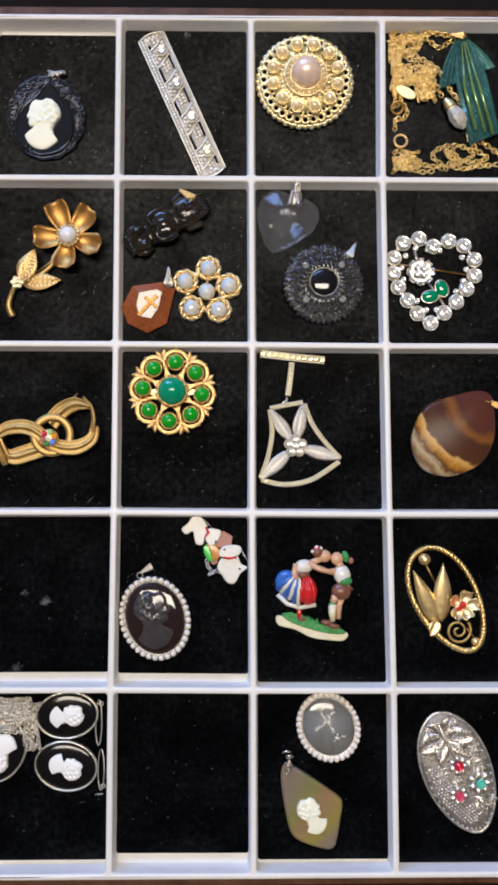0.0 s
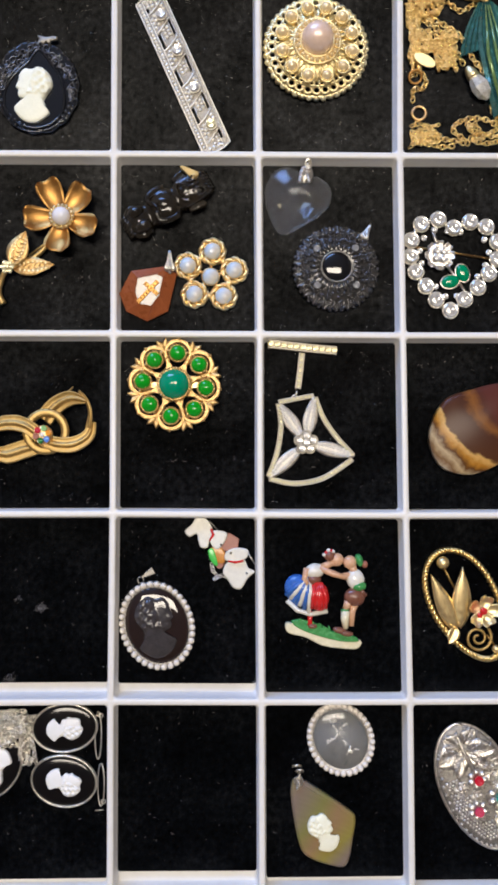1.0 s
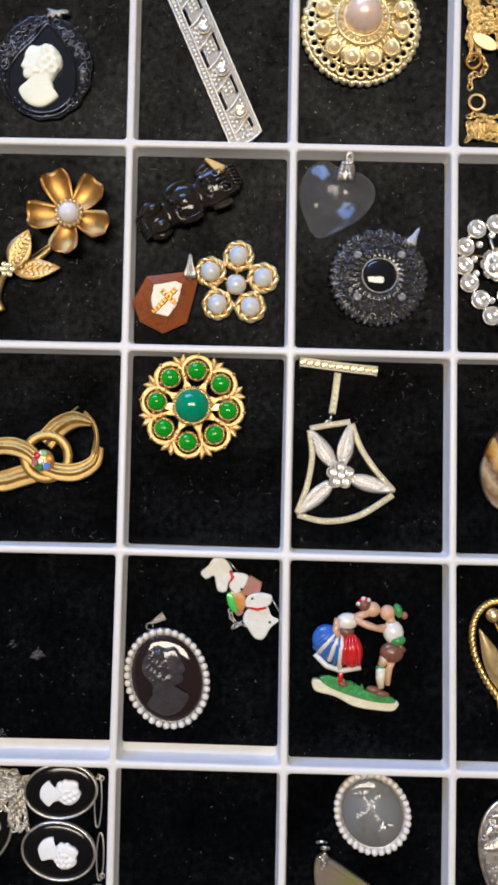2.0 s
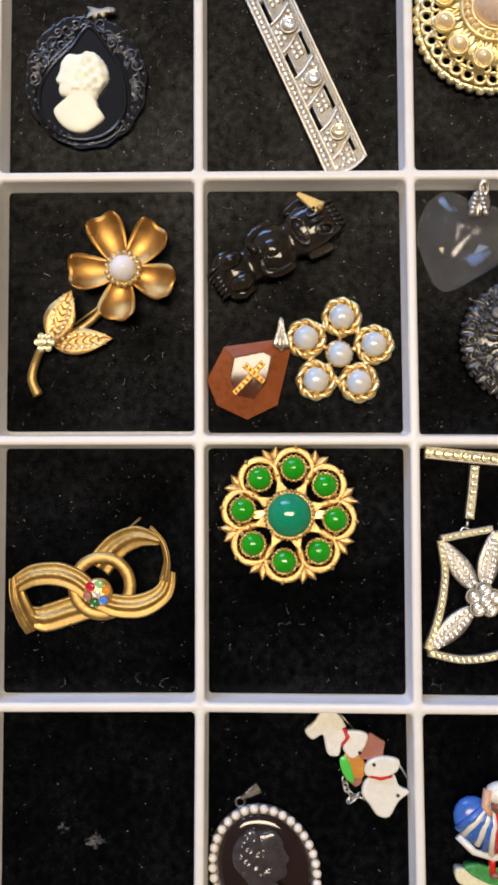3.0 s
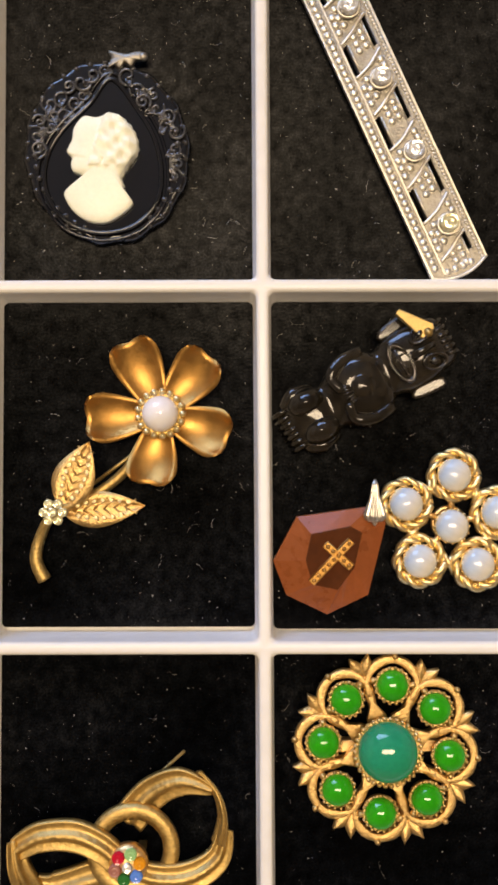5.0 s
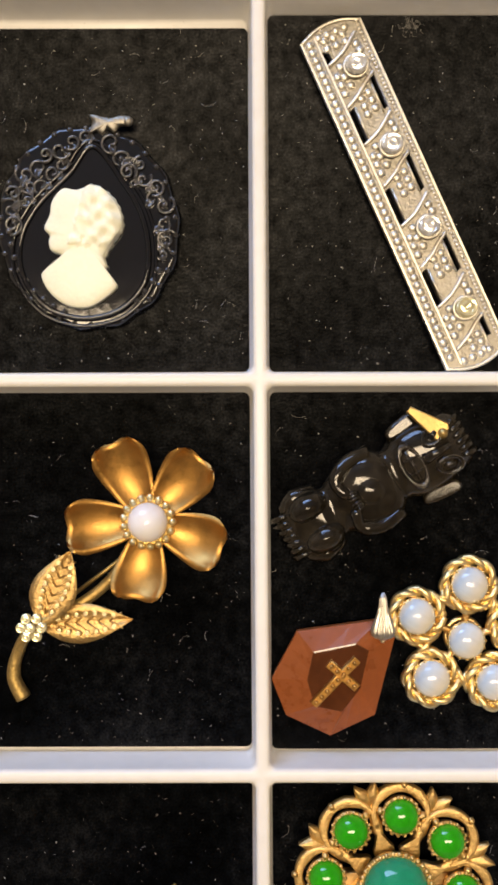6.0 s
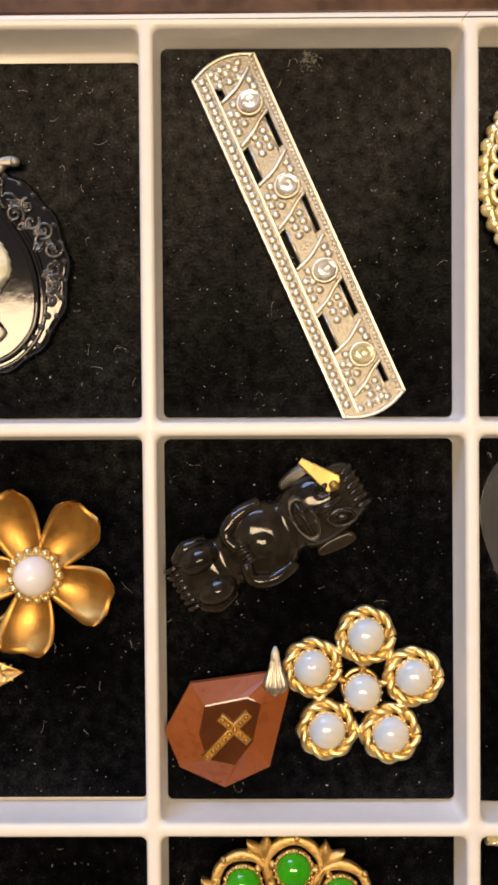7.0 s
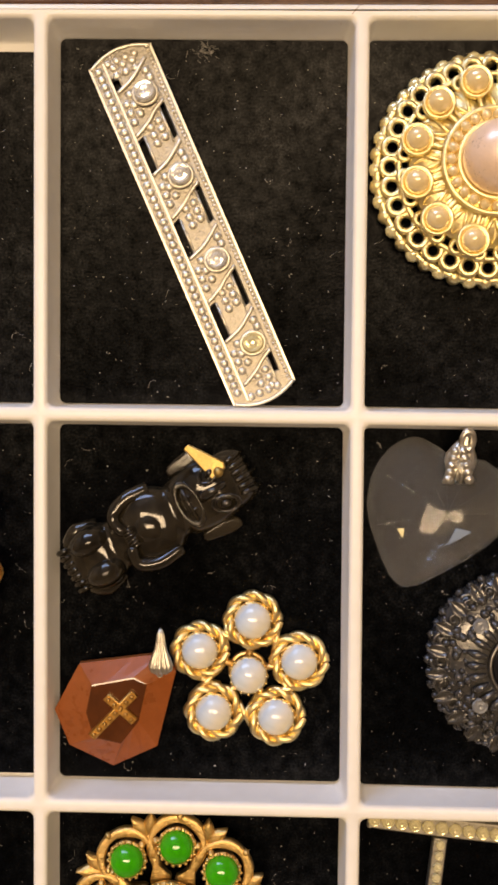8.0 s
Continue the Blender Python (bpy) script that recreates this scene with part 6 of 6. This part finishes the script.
# ---- black and white oval pendants with a silver chain ----
def onyx_cameo(x, y, rx, ry, turn, rel_turn, mirror, h):
    t = thing("onyx_cameo", x, y, "black onyx oval pendant with white relief and silver rim", "pendant", turn=turn, group="black and white cameos")
    part("stone", dome(1, 1.0, 1.4, 48, 6, rx - 0.3, ry - 0.3), BLACK_LUCITE, t)
    part("rim", merge(tube(lift(oval(rx, ry, 56), 1.5), 0.42, 7, True), tube(lift(oval(rx - 0.1, ry - 0.1, 56), 0.6), 0.5, 7, True)), SILVER, t)
    part("relief", moved(relief(h, 0, mirror), 0.1, 0, 2.3, rel_turn - turn), CAMEO_WHITE, t, "matt white raised relief")


onyx_cameo(-68.8, -269.2, 11.3, 8.3, 4, -82, 1, 12.6)
onyx_cameo(-68.9, -287.6, 11.4, 8.7, -10, -108, 1, 12.6)
onyx_cameo(-93.2, -282.6, 8.6, 11.3, -32, 150, -1, 15.0)


def ear_hook(x, y, y1, lean):
    t = thing("ear_hook", x, y, "thin silver ear wire beside a black oval pendant", "ear wire", group="silver ear wires")
    loop = [(1.2 * math.cos(u), (y1 - y) / 2 + (y1 - y) / 2 * math.sin(u), 1.6 + 0.5 * math.cos(u)) for u in np.linspace(0, TAU, 40)[:-1]]
    part("wire", moved(tube(loop, 0.24, 6, True), 0, 0, 0, lean), SILVER, t)
    part("hinge", merge(moved(torus(0.75, 0.24, 14, 6), 0.8, -1.4 if y1 < y else 1.4, 1.4), tube([(-2.0, -1.6, 1.4), (0.8, -1.4, 1.5)], 0.24, 5)), SILVER, t)


ear_hook(-57.0, -263.6, -280.0, 0)
ear_hook(-55.9, -296.2, -281.6, 0)


def silver_chain():
    t = thing("silver_chain", -92, -268, "heap of fine silver chain among black oval pendants", "chain")
    g = [links(tangle(-8.4, 9.0, -7.6, 5.2, 46, 50, 0.6, 3.2), 1.5, 0.28, 0.5, 1), links(tangle(-8.4, 11.0, -5.6, 5.4, 40, 51, 0.6, 3.6), 1.5, 0.28, 0.5, 2),
         links(tangle(7.0, 13.6, -14.0, 4.0, 18, 52, 0.6, 2.4), 1.5, 0.28, 0.5, 3), links(tangle(-8.4, 8.0, -4.0, 5.2, 34, 54, 2.0, 4.2), 1.5, 0.28, 0.4, 5)]
    part("chain_heap", merge(*g), SILVER, t)["kind"] = "stuff"
    part("clasp_ring", moved(torus(1.4, 0.32, 18, 6), 14.6, -15.0, 1.0), SILVER, t)


silver_chain()


# ---- frosted kite pendant ----
def kite_pendant():
    c = (21, -303)
    t = thing("kite_pendant", c[0] + 0.9, c[1] - 0.4, "frosted olive glass kite pendant with ivory relief", "pendant")
    out = smooth(local([(10.2, -288.4), (9.9, -293.0), (11.2, -302.5), (13.2, -310.6), (16.0, -313.8), (22.0, -316.2), (28.2, -317.2), (30.4, -314.0), (31.8, -306.5), (32.6, -300.8), (30.6, -298.0), (21.0, -291.4), (13.4, -286.8), (11.4, -286.8)], c), 4, True)
    part("glass", plate(out, 0.3, 3.0, 1.0), OLIVE_GLASS, t)
    part("relief", moved(relief(13.6, 0, -1), *spot(21.2, -304.9, c), 3.2, 27), IVORY, t, "ivory raised relief")
    g = [moved(leaf(5.4, 3.4, -0.4, 0.5, thick=0.9), *spot(12.4, -290.0, c), 3.2, 84), moved(torus(1.2, 0.4, 16, 6), *spot(13.0, -284.0, c), 2.6, 0, 1, (50, 0)), tube([(*spot(10.4, -282.4, c), 2.2), (*spot(12.2, -282.0, c), 2.6), (*spot(13.6, -282.4, c), 2.2)], 0.5, 6)]
    g += [ball(0.55, *spot(12.0 + 0.8 * math.sin(k), -289.6 + 0.9 * k, c), 4.0, 8) for k in range(5)]
    part("bail", merge(*g), SILVER, t, "ribbed silver bail")


kite_pendant()


# ---- embossed silver brooch ----
def embossed_brooch():
    c = (76.7, -290.4)
    t = thing("embossed_brooch", *c, "embossed antique silver oval brooch with three stones", "brooch", turn=-69)
    out = []
    for i in range(64):
        u = TAU * i / 64
        out.append((22.8 * math.cos(u), 12.6 * math.sin(u) * (1 - 0.10 * math.cos(u)) * abs(math.sin(u)) ** 0.12))
    part("plate", pillow(out, 0.3, 1.6, 2.4, 8), GREY_SILVER, t, "darkened silver ground")
    part("rim", merge(tube(lift(out, 1.6), 0.6, 7, True)), OLD_SILVER, t)
    def z_at(x, y):
        q = min(1.0, math.hypot(x / 22.8, y / 12.6))
        return 1.6 + 2.4 * math.sqrt(1 - q * q)
    g, r2 = [], random.Random(8)
    def on(x, y, up=0.0):
        return x, y, z_at(x, y) + up
    # a field of grains over the lower flank and a border row
    for ix in range(26):
        for iy in range(12):
            x, y = -5.0 + 1.15 * ix, -11.0 + 1.2 * iy + 0.6 * (ix % 2)
            if math.hypot(x / 22.2, y / 12.0) < 0.86 and (y < -4.6 + 0.1 * x or (x > 11.5 and y < 1.0)):
                g.append(ball(0.55, *on(x, y, 0.1), 8, 1, 1, 0.7))
    for k in range(46):
        u = TAU * k / 46
        if math.cos(u) > -0.55:
            g.append(ball(0.6, *on(21.4 * math.cos(u), 11.4 * math.sin(u), 0.1), 8))
    # broad leaves with ridges at the narrow end, and their stem
    def ridged(ln, w):
        lf = [leaf(ln, w, 0.9, 0.9), tube([(0, 0, 0.5), (ln * 0.5, 0, 1.3), (ln, 0, 0.9)], 0.3, 6)]
        lf += [tube([(ln * u, 0, 1.1), (ln * (u + 0.16), s * w * 0.40 * math.sin(math.pi * u), 1.2)], 0.24, 5) for u in (0.15, 0.27, 0.39, 0.51, 0.63, 0.75) for s in (-1, 1)]
        return merge(*lf)
    for x, y, a, ln, w in ((-14.5, -1.0, -78, 9.6, 9.0), (-15.4, -0.6, -132, 7.0, 6.6), (-13.4, 0.6, 74, 10.0, 8.4), (-16.0, 0.8, 128, 6.4, 5.6), (-12.6, -1.0, -36, 8.0, 5.0), (-11.6, 1.4, 36, 8.0, 4.6)):
        g.append(moved(ridged(ln, w), x, y, z_at(x, y) - 0.5, a))
    g.append(tube(smooth([on(-20.6, -0.4, 0.6), on(-14.5, -0.4, 1.0), on(-9.0, 0.2, 0.9), on(-5.0, 0.6, 0.6)], 5), 0.62, 7))
    # set flowers, then small curled ones
    flowers = ((-3.0, 0.8, 3.4), (5.8, 6.0, 4.2), (7.1, -3.0, 3.4))
    for x, y, r in flowers:
        for k in range(7):
            a = TAU * k / 7 + 0.3
            g.append(ball(1, *on(x + r * 0.72 * math.cos(a), y + r * 0.72 * math.sin(a), 0.3), 12, r * 0.44, r * 0.34, 0.9, math.degrees(a)))
    for x, y, r in ((-5.4, 7.4, 3.0), (-2.0, -6.0, 2.9), (14.0, 3.4, 3.2), (0.8, 7.6, 2.2), (2.2, -1.6, 2.2), (13.0, 8.0, 2.0)):
        for k in range(6):
            a = TAU * k / 6
            g.append(moved(spiral(r * 0.42, 1.1, 0.34, 0, 1), *on(x + r * 0.58 * math.cos(a), y + r * 0.58 * math.sin(a), 0.3), math.degrees(a)))
        g.append(ball(r * 0.3, *on(x, y, 0.4), 9))
    for k in range(14):
        x, y = r2.uniform(-6, 12), r2.uniform(-4, 9)
        g.append(moved(leaf(r2.uniform(2.5, 4), 1.6, 0.4, 0.5), *on(x, y, 0.0), r2.uniform(0, 360)))
    part("embossing", merge(*g), OLD_SILVER, t)
    for (x, y, _), m, word in ((flowers[0], RED_STONE, "red"), (flowers[1], AQUA_STONE, "aqua green"), (flowers[2], PINK_STONE, "pinkish red")):
        part("stone", moved(gem(1.75, 1.8, 10), x, y, z_at(x, y) + 0.6), m, t, word + " faceted stone", True)


embossed_brooch()


# ---- lint and dust on the velvet ----
def lint():
    r2 = random.Random(21)
    g = []
    for k in range(1500):
        x, y = r2.uniform(-101, 101), r2.uniform(-322, -2)
        if min(abs(x - q) for q in XS) < 2.6 or min(abs(y - q) for q in YS) < 2.6:
            continue
        kind = r2.random()
        if kind < 0.93:
            g.append(ball(r2.uniform(0.03, 0.10), x, y, 0.08, 5, r2.uniform(1, 2.2), 1, 0.8, r2.uniform(0, 180)))
        else:
            ln, a, b = r2.uniform(0.5, 1.7), r2.uniform(0, TAU), r2.uniform(-0.9, 0.9)
            pts = [(x + ln * u * math.cos(a + b * u), y + ln * u * math.sin(a + b * u), 0.06 + 0.12 * math.sin(3 * u)) for u in np.linspace(0, 1, 6)]
            g.append(tube(pts, r2.uniform(0.018, 0.035), 4))
    for k in range(2600):
        x, y = r2.uniform(-101, 50), r2.uniform(-194, -2)
        if min(abs(x - q) for q in XS) < 2.6 or min(abs(y - q) for q in YS) < 2.8:
            continue
        if k % 16:
            g.append(ball(r2.uniform(0.02, 0.055), x, y, 0.05, 5, r2.uniform(1, 2.4), 1, 0.7, r2.uniform(0, 180)))
        else:
            ln, a, b = r2.uniform(0.8, 2.6), r2.uniform(0, TAU), r2.uniform(-2.2, 2.2)
            g.append(tube([(x + ln * u * math.cos(a + b * u), y + ln * u * math.sin(a + b * u), 0.05 + 0.1 * math.sin(3 * u)) for u in np.linspace(0, 1, 7)], 0.016, 3))
    for x, y, n, size in ((-25.6, -3.4, 40, 1.3), (-77.8, -227.4, 60, 1.8), (-88.5, -252.0, 30, 1.6), (-86.0, -224.0, 14, 0.9)):
        for k in range(n):
            a = r2.uniform(0, TAU)
            cx, cy = x + r2.gauss(0, size * 0.6), y + r2.gauss(0, size * 0.5)
            g.append(tube([(cx, cy, 0.08), (cx + 0.5 * math.cos(a), cy + 0.5 * math.sin(a), 0.2), (cx + 0.9 * math.cos(a + 0.6), cy + 0.9 * math.sin(a + 0.6), 0.1)], 0.02, 3))
    ob = new("lint", mesh_of("lint", merge(*g), LINT))
    tagged(ob, "pale specks and fibres of lint on black velvet", "lint", kind="stuff")


lint()
